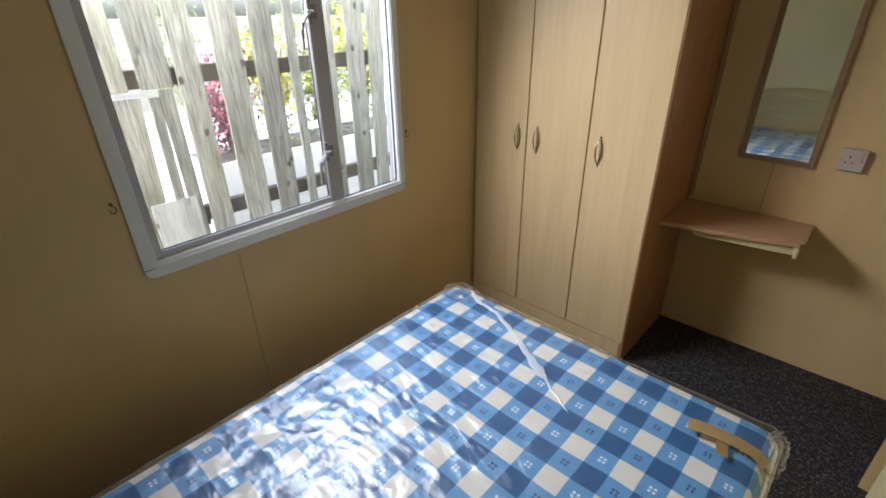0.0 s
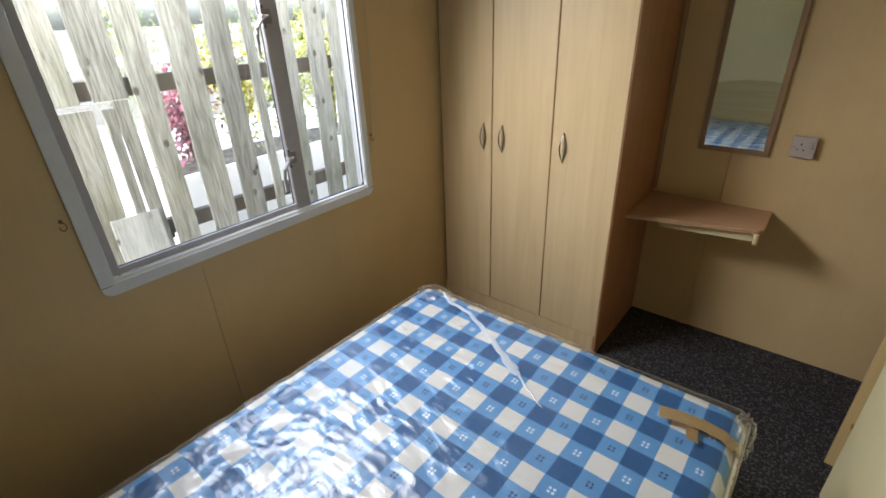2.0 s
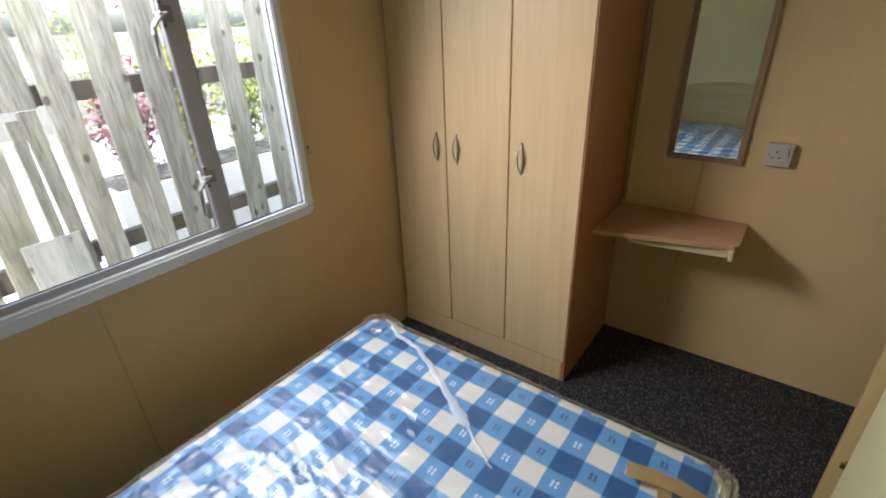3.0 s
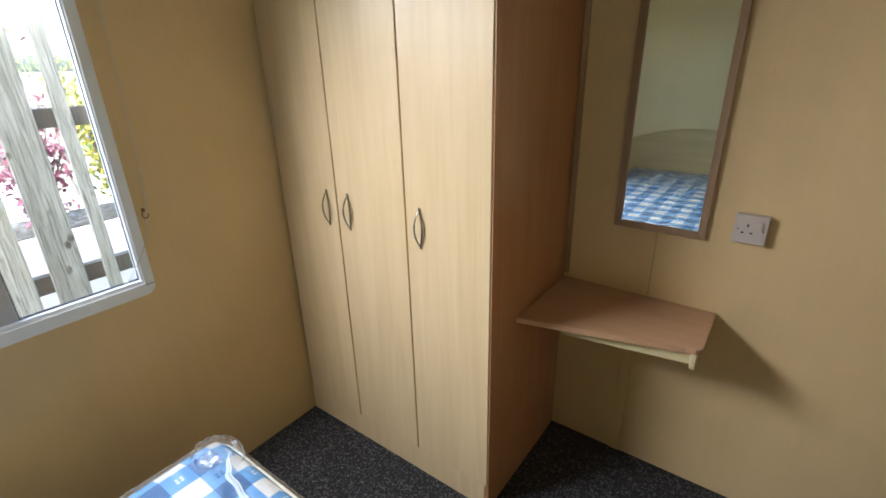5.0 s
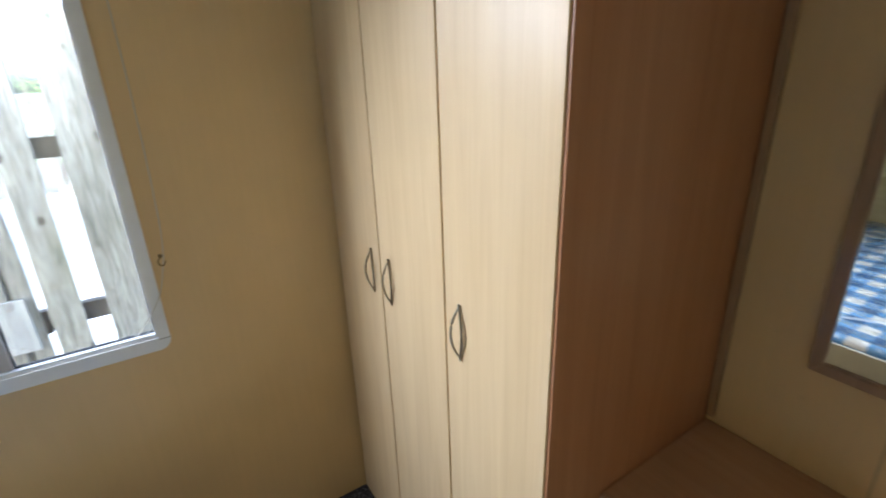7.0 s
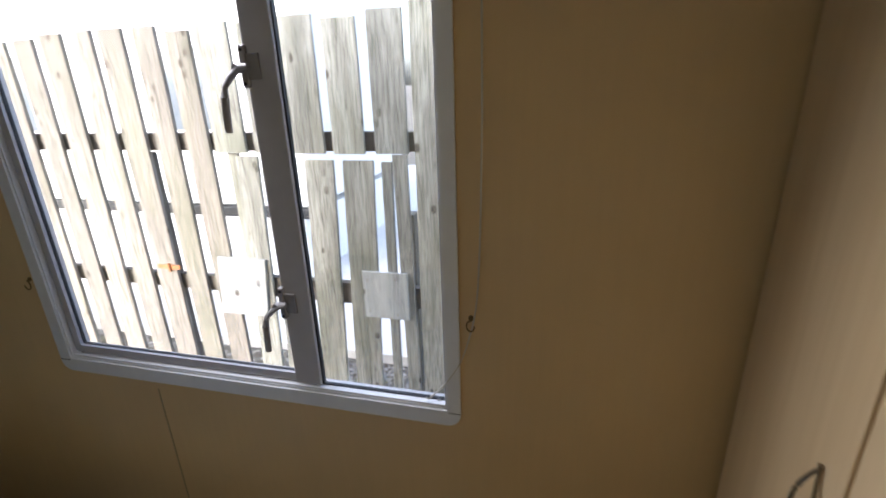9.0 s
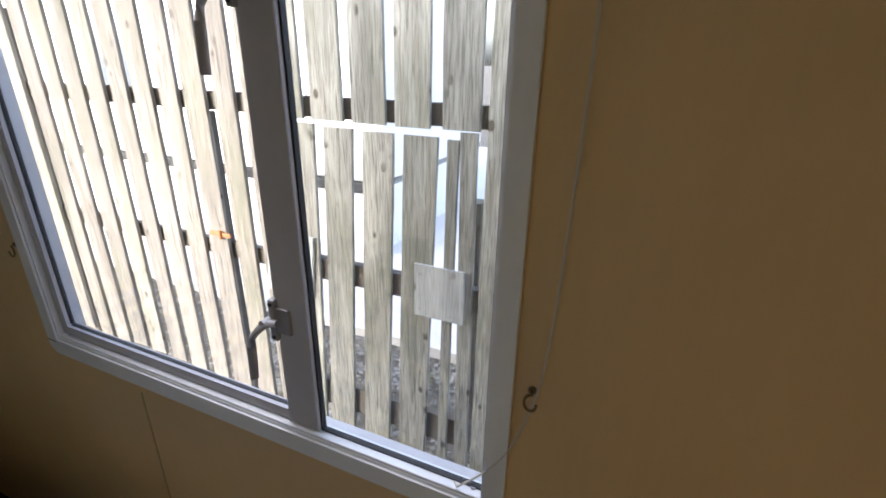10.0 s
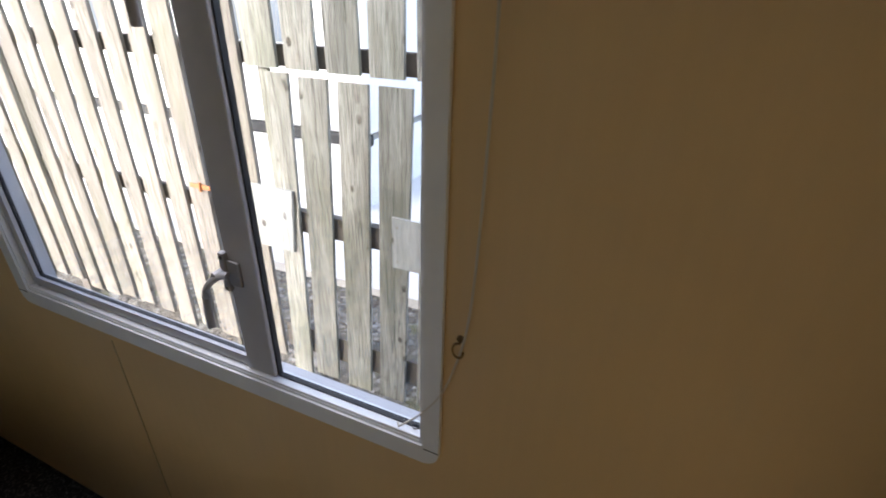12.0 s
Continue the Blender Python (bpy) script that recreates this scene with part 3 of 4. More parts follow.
part("batten_end", box(-0.300, -0.284, 2.471, 2.500, ZT - 0.068, ZT - 0.0185, bevel=0.003), CREAM, shelf, "cream batten end")
part("wall_batten", box(XS + 0.01, -0.300, YB - 0.02, YB - 0.001, ZT - 0.05, ZT - 0.0185), CREAM, shelf)

MX0, MX1, MZ0, MZ1 = -0.626, -0.347, 0.923, 1.86
mir = thing("wall_mirror", ((MX0 + MX1) / 2, YB, MZ0), "tall narrow wall mirror in a brown wood frame", "mirror")
def mitred(x0, x1, z0, z1, w):
    o, i = [(x0, z0), (x1, z0), (x1, z1), (x0, z1)], [(x0 + w, z0 + w), (x1 - w, z0 + w), (x1 - w, z1 - w), (x0 + w, z1 - w)]
    for k in range(4):
        j = (k + 1) % 4
        b = prism([o[k], o[j], i[j], i[k]], YB - 0.018, YB - 0.001, "y")
        bmesh.ops.bevel(b, geom=b.edges[:], offset=0.0025, segments=2, affect="EDGES")
        yield b
for b in mitred(MX0, MX1, MZ0, MZ1, 0.023):
    part("frame_rail", b, FRAME_WOOD, mir)
part("mirror_glass", box(MX0 + 0.022, MX1 - 0.022, YB - 0.011, YB - 0.006, MZ0 + 0.022, MZ1 - 0.022), mirror_m, mir, "silvered mirror glass")

SX, SZ = -0.237, 0.983
sock = thing("wall_socket", (SX, YB, SZ), "white single switched wall socket with three-pin slots", "socket")
part("faceplate", box(SX - 0.042, SX + 0.042, YB - 0.028, YB - 0.020, SZ - 0.043, SZ + 0.043, bevel=0.003), PLASTIC, sock)
part("back_box", box(SX - 0.041, SX + 0.041, YB - 0.0205, YB - 0.001, SZ - 0.042, SZ + 0.042, bevel=0.002), PLASTIC, sock)
part("switch", box(SX + 0.016, SX + 0.028, YB - 0.033, YB - 0.027, SZ + 0.004, SZ + 0.028, bevel=0.0015), PLASTIC, sock)
for dx, dz, w, h in ((-0.008, 0.012, 0.0045, 0.009), (-0.019, -0.010, 0.007, 0.0045), (0.003, -0.010, 0.007, 0.0045)):
    part("slot", box(SX + dx - w / 2, SX + dx + w / 2, YB - 0.0288, YB - 0.0275, SZ + dz - h / 2, SZ + dz + h / 2), SLOT, sock, "dark pin slot")
for dx in (-0.031, 0.031):
    bm = bmesh.new()
    tube(bm, [(SX + dx, YB - 0.027, SZ), (SX + dx, YB - 0.0292, SZ)], 0.0032, 10)
    part("screw", bm, METAL, sock)

# ------------------------------------------------------------ curtain hooks and flex
def curtain_hook(y, z, turn):
    h = thing("curtain_hook", (XW, y, z), "small tarnished brass cup hook screwed into the wall", "hook", "curtain hooks beside the window")
    bm = bmesh.new()
    pts = [(XW - 0.004, y, z + 0.010), (XW + 0.006, y, z + 0.010)]
    for k in range(13):
        a = radians(100 - 285 * k / 12)
        pts.append((XW + 0.008 + 0.004 * k / 12, y - turn * 0.009 * math.cos(a) * 0.9, z - 0.004 + 0.011 * math.sin(a)))
    tube(bm, pts, 0.0017, 8)
    part("hook_wire", bm, HOOK_METAL, h, smooth=True)
    bm = bmesh.new()
    tube(bm, [(XW + 0.0005, y, z + 0.010), (XW + 0.003, y, z + 0.010)], 0.0055, 12)
    part("collar", bm, HOOK_METAL, h)


curtain_hook(1.703, 1.050, 1)
curtain_hook(0.556, 1.047, -1)
flex = thing("loose_flex", (XW, 1.735, 1.477), "thin white flex hanging loose beside the window", "cable")
key = [(1.728, 1.95), (1.728, 1.70), (1.728, 1.468), (1.726, 1.333), (1.721, 1.178), (1.714, 1.087), (1.702, 1.026), (1.680, 0.957), (1.645, 0.900), (1.603, 0.852)]
pts = []
for i in range(len(key) - 1):
    p0, p1, p2, p3 = key[max(i - 1, 0)], key[i], key[i + 1], key[min(i + 2, len(key) - 1)]
    for k in range(5):
        s = k / 5
        q = [0.5 * (2 * p1[c] + (p2[c] - p0[c]) * s + (2 * p0[c] - 5 * p1[c] + 4 * p2[c] - p3[c]) * s * s + (3 * p1[c] - p0[c] - 3 * p2[c] + p3[c]) * s ** 3) for c in (0, 1)]
        pts.append((XW + 0.012 + 0.004 * math.sin(5 * q[1]), q[0], q[1]))
pts.append((XW - 0.004, 1.600, 0.852))
bm = bmesh.new()
tube(bm, pts, 0.0016, 6)
part("flex", bm, WIRE, flex, smooth=True)

# ------------------------------------------------------------ bed
BX0, BX1, BY0, BY1, BZ0, BZ1 = -1.352, -0.140, -0.262, 1.605, 0.285, 0.478
base = thing("bed_base", ((BX0 + BX1) / 2, 0.67, ZF), "low dark bed base under the mattress", "bed base")
part("body", box(BX0 + 0.03, BX1 - 0.04, BY0 + 0.02, BY1 - 0.04, ZF + 0.05, BZ0 - 0.001, bevel=0.01), DIVAN, base)
for x in (BX0 + 0.10, BX1 - 0.12):
    for y in (BY0 + 0.10, BY1 - 0.14):
        bm = bmesh.new()
        tube(bm, [(x, y, ZF), (x, y, ZF + 0.052)], 0.02, 12)
        part("foot", bm, DARK_EDGE, base)
head = thing("headboard", ((BX0 + BX1) / 2, YS, ZF), "pale laminate headboard with a shallow arched top", "headboard")
arc = [(BX0 - 0.13, 0.28), (BX1 + 0.02, 0.28), (BX1 + 0.02, 0.70)]
for k in range(1, 20):
    s = k / 20
    arc.append((BX1 + 0.02 + (BX0 - 0.13 - BX1 - 0.02) * s, 0.70 + 0.155 * math.sin(math.pi * s) ** 0.75))
arc.append((BX0 - 0.13, 0.70))
part("panel", prism(arc, YS + 0.002, YS + 0.022, "y"), HEADBOARD, head)
for x in (BX0 + 0.15, BX1 - 0.2):
    part("strut", box(x, x + 0.06, YS + 0.003, YS + 0.020, ZF, 0.281), HEADBOARD, head)


def pillow_box(x0, x1, y0, y1, z0, z1, r, nx, ny, lift, seed, rough, wrap=False):
    """A soft-edged slab, closed below: a fine grid over the top that rounds down its sides."""
    bm = bmesh.new()
    noise.seed_set(seed)
    half_x, half_y = (x1 - x0) / 2, (y1 - y0) / 2
    cx, cy = (x0 + x1) / 2, (y0 + y1) / 2
    drop = z1 - z0
    # how the sheet runs from the middle out: flat, then a quarter round, then straight down
    def run(s, half):
        flat, bend = half - r, r * math.pi / 2
        a = abs(s)
        sg = 1 if s >= 0 else -1
        if a <= flat:
            return s, 0.0
        if a <= flat + bend:
            t = (a - flat) / r
            return sg * (flat + r * math.sin(t)), r * (1 - math.cos(t))
        return sg * half, min(drop, r + (a - flat - bend))
    total_x, total_y = half_x - r + r * math.pi / 2 + drop - r, half_y - r + r * math.pi / 2 + drop - r
    rows = []
    for j in range(ny + 1):
        row = []
        for i in range(nx + 1):
            sx, sy = (2 * i / nx - 1) * total_x, (2 * j / ny - 1) * total_y
            px, dx = run(sx, half_x)
            py, dy = run(sy, half_y)
            d = min(drop, math.hypot(dx, dy)) if min(dx, dy) < r else max(dx, dy)
            p = Vector((cx + px, cy + py, z1 - min(d, drop)))
            if dx > 0 and dy > 0:                         # round the corners in plan
                qx, qy = abs(px) - (half_x - 2 * r), abs(py) - (half_y - 2 * r)
                if qx > 0 and qy > 0:
                    q = math.hypot(qx, qy)
                    if q > 2 * r:
                        k = 2 * r / q
                        p.x = cx + math.copysign(half_x - 2 * r + qx * k, px)
                        p.y = cy + math.copysign(half_y - 2 * r + qy * k, py)
            w = noise.noise(Vector((p.x * 3, p.y * 3, seed))) * lift
            if rough:
                turn = 0.6 * noise.noise(Vector((p.x * 1.5, p.y * 1.5, 3)))
                v = Vector((p.x * 13.0 + 6 * turn, p.y * 20.0 - 8 * turn, p.z * 14 + seed))
                bunch = 0.45 + 0.9 * max(0.0, noise.noise(Vector((p.x * 2.1, p.y * 2.1, 8))) + 0.25)
                w += rough * bunch * (0.55 - abs(noise.noise(v)) * 1.5 - 0.55 * abs(noise.noise(v * 2.6)))
            out = Vector((px / half_x if dx > 0 else 0, py / half_y if dy > 0 else 0, 1.0 if d < r else 0.15)).normalized()
            row.append(bm.verts.new(p + out * w))
        rows.append(row)
    for j in range(ny):
        for i in range(nx):
            bm.faces.new((rows[j][i], rows[j][i + 1], rows[j + 1][i + 1], rows[j + 1][i]))
    if not wrap:
        rim = rows[0] + [r_[-1] for r_ in rows[1:]] + rows[-1][-2::-1] + [r_[0] for r_ in rows[-2:0:-1]]
        bm.faces.new(rim[::-1])
    return bm


matt = thing("mattress", (-0.7047, 1.0900, BZ0), "double mattress in blue and white gingham ticking, new", "mattress")
part("cover", pillow_box(BX0, BX1, BY0, BY1, BZ0, BZ1, 0.035, 56, 80, 0.006, 4, 0.0), GINGHAM, matt, smooth=True, angle=80)
def loop_at(z, grow, n=10, r=0.07):
    x0, x1, y0, y1 = BX0 - grow, BX1 + grow, BY0 - grow, BY1 + grow
    pts = []
    for px, py, a0 in ((x1 - r, y1 - r, 0), (x0 + r, y1 - r, 90), (x0 + r, y0 + r, 180), (x1 - r, y0 + r, 270)):
        for k in range(n + 1):
            a = radians(a0 + 90 * k / n)
            pts.append((px + r * math.cos(a), py + r * math.sin(a), z))
    return pts + pts[:1]
for z in (BZ1 - 0.030, BZ0 + 0.02):
    bm = bmesh.new()
    tube(bm, loop_at(z, 0.003), 0.006, 8)
    part("piping", bm, BORDER, matt, "cream piped seam", smooth=True)
bm = prism([(p[0], p[1]) for p in loop_at(0, 0.004)[:-1]], BZ0 + 0.02, BZ1 - 0.035, "z")
bmesh.ops.delete(bm, geom=[f for f in bm.faces if abs(f.normal.z) > 0.9], context="FACES")
part("border", bm, BORDER, matt, "cream side border")

wrap = thing("mattress_wrapping", (-0.73, 0.67, BZ0), "clear crinkled polythene bag still wrapped round the mattress", "plastic wrap")
part("film", pillow_box(BX0 - 0.010, BX1 + 0.014, BY0 - 0.006, BY1 + 0.012, BZ0 + 0.005, BZ1 + 0.010, 0.04, 260, 380, 0.004, 9, 0.0055, wrap=True), FILM, wrap, smooth=True, angle=180)


def fold_strip(points, width, name, mat, parent, label, lift=0.006, seed=2):
    """A ridged ribbon of film along points on the mattress top."""
    bm = bmesh.new()
    rows = []
    n = len(points)
    for i, (x, y, w) in enumerate(points):
        a, b = points[max(i - 1, 0)], points[min(i + 1, n - 1)]
        d = Vector((b[0] - a[0], b[1] - a[1], 0)).normalized()
        s = Vector((-d.y, d.x, 0))
        row = []
        for k, (o, h) in enumerate(((-1, 0), (-0.6, 0.6), (-0.1, 1.0), (0.3, 0.5), (0.7, 0.75), (1, 0))):
            jit = noise.noise(Vector((x * 55, y * 55, k * 3.1 + seed))) * 0.006
            row.append(bm.verts.new(Vector((x, y, BZ1 + 0.013)) + s * (o * w * width) + Vector((0, 0, h * lift + abs(jit) * 0.6))))
        rows.append(row)
    for a, b in zip(rows, rows[1:]):
        for k in range(5):
            bm.faces.new((a[k], a[k + 1], b[k + 1], b[k]))
    return part(name, bm, mat, parent, label, smooth=True)


def along(keys, n):
    out = []
    for i in range(n + 1):
        s = i / n * (len(keys) - 1)
        k = min(int(s), len(keys) - 2)
        f = s - k
        out.append(tuple(keys[k][c] * (1 - f) + keys[k + 1][c] * f + (0.0018 * math.sin(i * 0.9 + c) if c < 2 else 0) for c in (0, 1, 2)))
    return out


film_white, fnt, fb = material("milky_polythene_fold")
fb.inputs["Base Color"].default_value = (0.82, 0.86, 0.90, 1)
fb.inputs["Roughness"].default_value = 0.18
fb.inputs["Alpha"].default_value = 0.5
bump(fnt, fb, noisy(fnt, coords(fnt), 60, 3), 0.5, 0.004)
fold_strip(along([(-1.24, 1.575, 0.5), (-1.175, 1.535, 0.9), (-1.072, 1.520, 0.8), (-0.974, 1.472, 1.0), (-0.849, 1.400, 1.2), (-0.770, 1.350, 1.9), (-0.735, 1.330, 1.0)], 60), 0.0095, "fold", film_white, wrap, "milky gathered fold in the polythene", 0.0035)
fold_strip(along([(-0.735, 1.330, 0.8), (-0.67, 1.290, 0.6), (-0.611, 1.255, 0.2)], 14), 0.006, "fold", film_white, wrap, "", 0.002, 5)


def tape_strip(keys, half, name, label):
    """Parcel tape laid along keys of (x, y, z)."""
    bm = bmesh.new()
    rows = []
    for i, p in enumerate(keys):
        a, b = Vector(keys[max(i - 1, 0)]), Vector(keys[min(i + 1, len(keys) - 1)])
        d = (b - a).normalized()
        s = d.cross(Vector((0.35, 0.0, 0.94))).normalized() if abs(d.z) < 0.9 else Vector((0, 1, 0))
        rows.append([bm.verts.new(Vector(p) + s * half * o) for o in (-1, -0.35, 0.3, 1)])
    for a, b in zip(rows, rows[1:]):
        for k in range(3):
            bm.faces.new((a[k], a[k + 1], b[k + 1], b[k]))
    bmesh.ops.solidify(bm, geom=bm.faces[:], thickness=0.0015)
    bmesh.ops.recalc_face_normals(bm, faces=bm.faces)
    return part(name, bm, TAPE, wrap, label, smooth=True, angle=30)


zt = BZ1 + 0.021
tape_strip([(-0.340, 1.440, zt), (-0.29, 1.452, zt + 0.001), (-0.23, 1.458, zt), (-0.178, 1.455, zt - 0.004), (-0.146, 1.447, zt - 0.02), (-0.126, 1.437, zt - 0.05), (-0.122, 1.429, zt - 0.10)], 0.021, "tape", "strip of brown parcel tape holding the polythene")
tape_strip([(-0.252, 1.432, zt - 0.002), (-0.246, 1.408, zt - 0.003), (-0.240, 1.388, zt - 0.004)], 0.016, "tape", "short tab of brown parcel tape")

# gathered end of the bag at the foot corner
bm = bmesh.new()
bmesh.ops.create_icosphere(bm, subdivisions=4, radius=1.0)
noise.seed_set(12)
for v in bm.verts:
    n = v.co.normalized()
    r = 1 + 0.35 * abs(noise.noise(n * 2.6)) + 0.22 * noise.noise(n * 6.0)
    v.co = Vector((-0.140 + 0.028 * n.x * r, 1.545 + 0.060 * n.y * r, 0.437 + 0.055 * n.z * r))
part("gathered_end", bm, FILM, wrap, "crumpled loose end of the polythene bag", smooth=True, angle=180)

# loose puff of film over the window-side foot corner
bm = bmesh.new()
bmesh.ops.create_icosphere(bm, subdivisions=4, radius=1.0)
noise.seed_set(31)
for v in bm.verts:
    n = v.co.normalized()
    r = 1 + 0.22 * abs(noise.noise(n * 2.3)) + 0.12 * noise.noise(n * 6.5)
    v.co = Vector((BX0 + 0.075 + 0.075 * n.x * r, BY1 - 0.045 + 0.060 * n.y * r, BZ1 - 0.005 + 0.026 * n.z * r))
part("loose_corner", bm, FILM, wrap, "puffed loose corner of the polythene bag", smooth=True, angle=180)

# ------------------------------------------------------------ door ajar
door1 = thing("door_1", (0.45, 2.11, ZF), "pale wood interior door standing ajar in the doorway", "door")
LX, LY = 0.135, 2.105
c, s = math.cos(radians(-8)), math.sin(radians(-8))
bm = box(0, 0.60, 0, 0.034, ZF + 0.012, 1.94, bevel=0.001)
for v in bm.verts:
    v.co = Vector((LX + v.co.x * c - v.co.y * s, LY + v.co.x * s + v.co.y * c, v.co.z))
leaf = part("leaf", bm, MAPLE_DOOR, door1)
bm = box(-0.0012, 0.0002, 0.001, 0.033, ZF + 0.013, 1.939)
for v in bm.verts:
    v.co = Vector((LX + v.co.x * c - v.co.y * s, LY + v.co.x * s + v.co.y * c, v.co.z))
part("edge_band", bm, BEECH_TOP, leaf, "pinkish edge band")
bm = bmesh.new()
slab(bm, LX + 0.020, LX + 0.046, LY - 0.016, LY - 0.004, 0.185, 0.205, bevel=0.002)
tube(bm, [(LX + 0.033, LY - 0.012, 0.205), (LX + 0.030, LY - 0.024, 0.222)], 0.007, 10)
part("catch", bm, BRASS, leaf, "small brass door catch")

# ------------------------------------------------------------ outside: ground, neighbour, plants
bm = bmesh.new()
n = 60
noise.seed_set(21)
def ground_z(x, y):
    return ZG - 0.02 + 0.035 * noise.noise(Vector((x * 0.9, y * 0.9, 0))) + 0.018 * noise.noise(Vector((x * 4, y * 4, 2)))
xs = [-400, -120, -40, -16, -9] + [-7 + 0.12 * i for i in range(46)] + [-1.4, 0, 3, 12, 60, 300]
ys = [-400, -120, -40, -16, -8] + [-6 + 0.2 * i for i in range(61)] + [7, 10, 20, 60, 300]
grid = [[bm.verts.new((x, y, ground_z(x, y) if -8 < x < -1.4 and -8 < y < 8 else ZG - 0.03)) for y in ys] for x in xs]
for a, b in zip(grid, grid[1:]):
    for k in range(len(ys) - 1):
        bm.faces.new((a[k], b[k], b[k + 1], a[k + 1]))
tagged(part("ground", bm, GRAVEL, None, smooth=True), "gravelly mossy ground outside the window", "ground", kind="structure")
tagged(part("pavement", box(-12.5, -3.9, -14, 14, ZG - 0.10, ZG + 0.06, bevel=0.01), CONCRETE, None), "pale concrete path beyond the fence", "path", kind="structure")

noise.seed_set(1)
rnd = random.Random(5)
stones = bmesh.new()
for k in range(420):
    y, x = rnd.uniform(-2.6, 2.2), XP + rnd.uniform(-0.75, 0.55)
    r = rnd.uniform(0.008, 0.026)
    got = bmesh.ops.create_icosphere(stones, subdivisions=1, radius=r)
    for v in got["verts"]:
        v.co = Vector((v.co.x * rnd.uniform(0.8, 1.4), v.co.y * rnd.uniform(0.8, 1.5), v.co.z * rnd.uniform(0.4, 0.7))) + Vector((x, y, ground_z(x, y) + r * 0.2))
stone_m = leafy("loose_stones", (0.09, 0.075, 0.06), (0.33, 0.32, 0.30))
tagged(part("loose_stones", stones, stone_m, None), "loose grey stones scattered along the fence", "stones", kind="stuff")


# ------------------------------------------------------------ fence and gate
def board(name, y0, y1, z0, z1, x, mat, parent, lean=0.0, thick=0.015, seed=0, wane=0.003, label=""):
    """A sawn board with slightly wandering edges and rounded arrises."""
    bm = bmesh.new()
    n = max(2, int((z1 - z0) / 0.14))
    rows = []
    for i in range(n + 1):
        s = i / n
        z = z0 + (z1 - z0) * s
        off = lean * (1 - s)
        e0 = wane * noise.noise(Vector((seed, z * 3.1, 0.3)))
        e1 = wane * noise.noise(Vector((seed, z * 2.7, 7.3)))
        b = 0.003
        tilt = 0.004 * noise.noise(Vector((seed * 1.3, s, 4.0)))
        ys_ = (y0 + off + e0, y1 + off + e1)
        top = (0.006 * noise.noise(Vector((seed, 9, 1))) if i == n else 0)
        row = [(x + tilt, ys_[0] + b), (x + tilt - b, ys_[0]), (x - thick + tilt, ys_[0]), (x - thick + tilt, ys_[1]), (x - b + tilt, ys_[1]), (x + tilt, ys_[1] - b)]
        rows.append([bm.verts.new((px, py, z + (top if py > (y0 + y1) / 2 + off else -top))) for px, py in row])
    for a, c_ in zip(rows, rows[1:]):
        for k in range(6):
            bm.faces.new((a[k], a[(k + 1) % 6], c_[(k + 1) % 6], c_[k]))
    bm.faces.new(rows[0][::-1])
    bm.faces.new(rows[-1])
    bmesh.ops.recalc_face_normals(bm, faces=bm.faces)
    return part(name, bm, mat, parent, label)


def nail(y, z, parent, x=XP):
    bm = bmesh.new()
    tube(bm, [(x - 0.004, y, z), (x + 0.003, y, z)], 0.005, 8)
    part("nail", bm, METAL, parent)


fence = thing("fence", (XP, 0, ZG), "tall fence of weathered silver-grey vertical boards", "fence")
FT = 1.765
rnd = random.Random(3)
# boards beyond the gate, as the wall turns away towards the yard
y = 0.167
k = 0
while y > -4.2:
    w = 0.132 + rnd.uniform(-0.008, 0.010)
    board("board", y - w, y, ZG + rnd.uniform(0.11, 0.18), FT + rnd.uniform(-0.03, 0.03), XP + rnd.uniform(-0.004, 0.006), BOARD_DIMMED, fence, rnd.uniform(-0.008, 0.008), 0.020, seed=k)
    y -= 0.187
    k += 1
# short boards over the gate
for y0, y1, zb in ((0.196, 0.374, 1.203), (0.419, 0.582, 1.203), (0.630, 0.792, 1.201), (0.834, 0.991, 1.200), (1.042, 1.197, 1.202)):
    board("board", y0, y1, zb, FT + rnd.uniform(-0.02, 0.04), XP, BOARD, fence, seed=k + 40)
    k += 1
# boards on the other side of the gate
for y0, y1, zb in ((1.228, 1.352, ZG + 0.10), (1.444, 1.598, ZG + 0.05), (1.663, 1.802, ZG + 0.06), (1.881, 1.942, ZG + 0.05), (2.069, 2.203, ZG + 0.04), (2.306, 2.445, ZG + 0.06), (2.486, 2.603, ZG + 0.05)):
    board("board", y0, y1, zb, FT + 0.05 + rnd.uniform(-0.02, 0.03), XP, BOARD, fence, -0.012, seed=k + 60)
    k += 1
y = 2.674
while y < 4.6:
    board("board", y, y + 0.148, ZG + 0.05, FT + 0.05, XP, BOARD, fence, -0.02, seed=k + 80)
    y += 0.201
    k += 1
part("rail", box(XP - 0.070, XP - 0.032, -4.6, 4.8, 1.208, 1.296, bevel=0.004), RAIL, fence, "dark upper rail")
part("rail", box(XP - 0.070, XP - 0.032, -4.6, 0.12, 0.425, 0.515, bevel=0.004), RAIL, fence, "dark lower rail")
part("rail", box(XP - 0.066, XP - 0.020, 1.211, 4.8, 0.450, 0.540, bevel=0.004), RAIL, fence, "dark lower rail")
part("post", box(-3.50, -3.40, 0.952, 1.047, ZG - 0.05, 0.78, bevel=0.006), RAIL, fence, "short square post behind the gate")
for y in (-1.9, -3.8, 2.75, 4.4):
    part("post", box(XP - 0.160, XP - 0.067, y, y + 0.09, ZG - 0.05, 1.70, bevel=0.006), RAIL, fence)
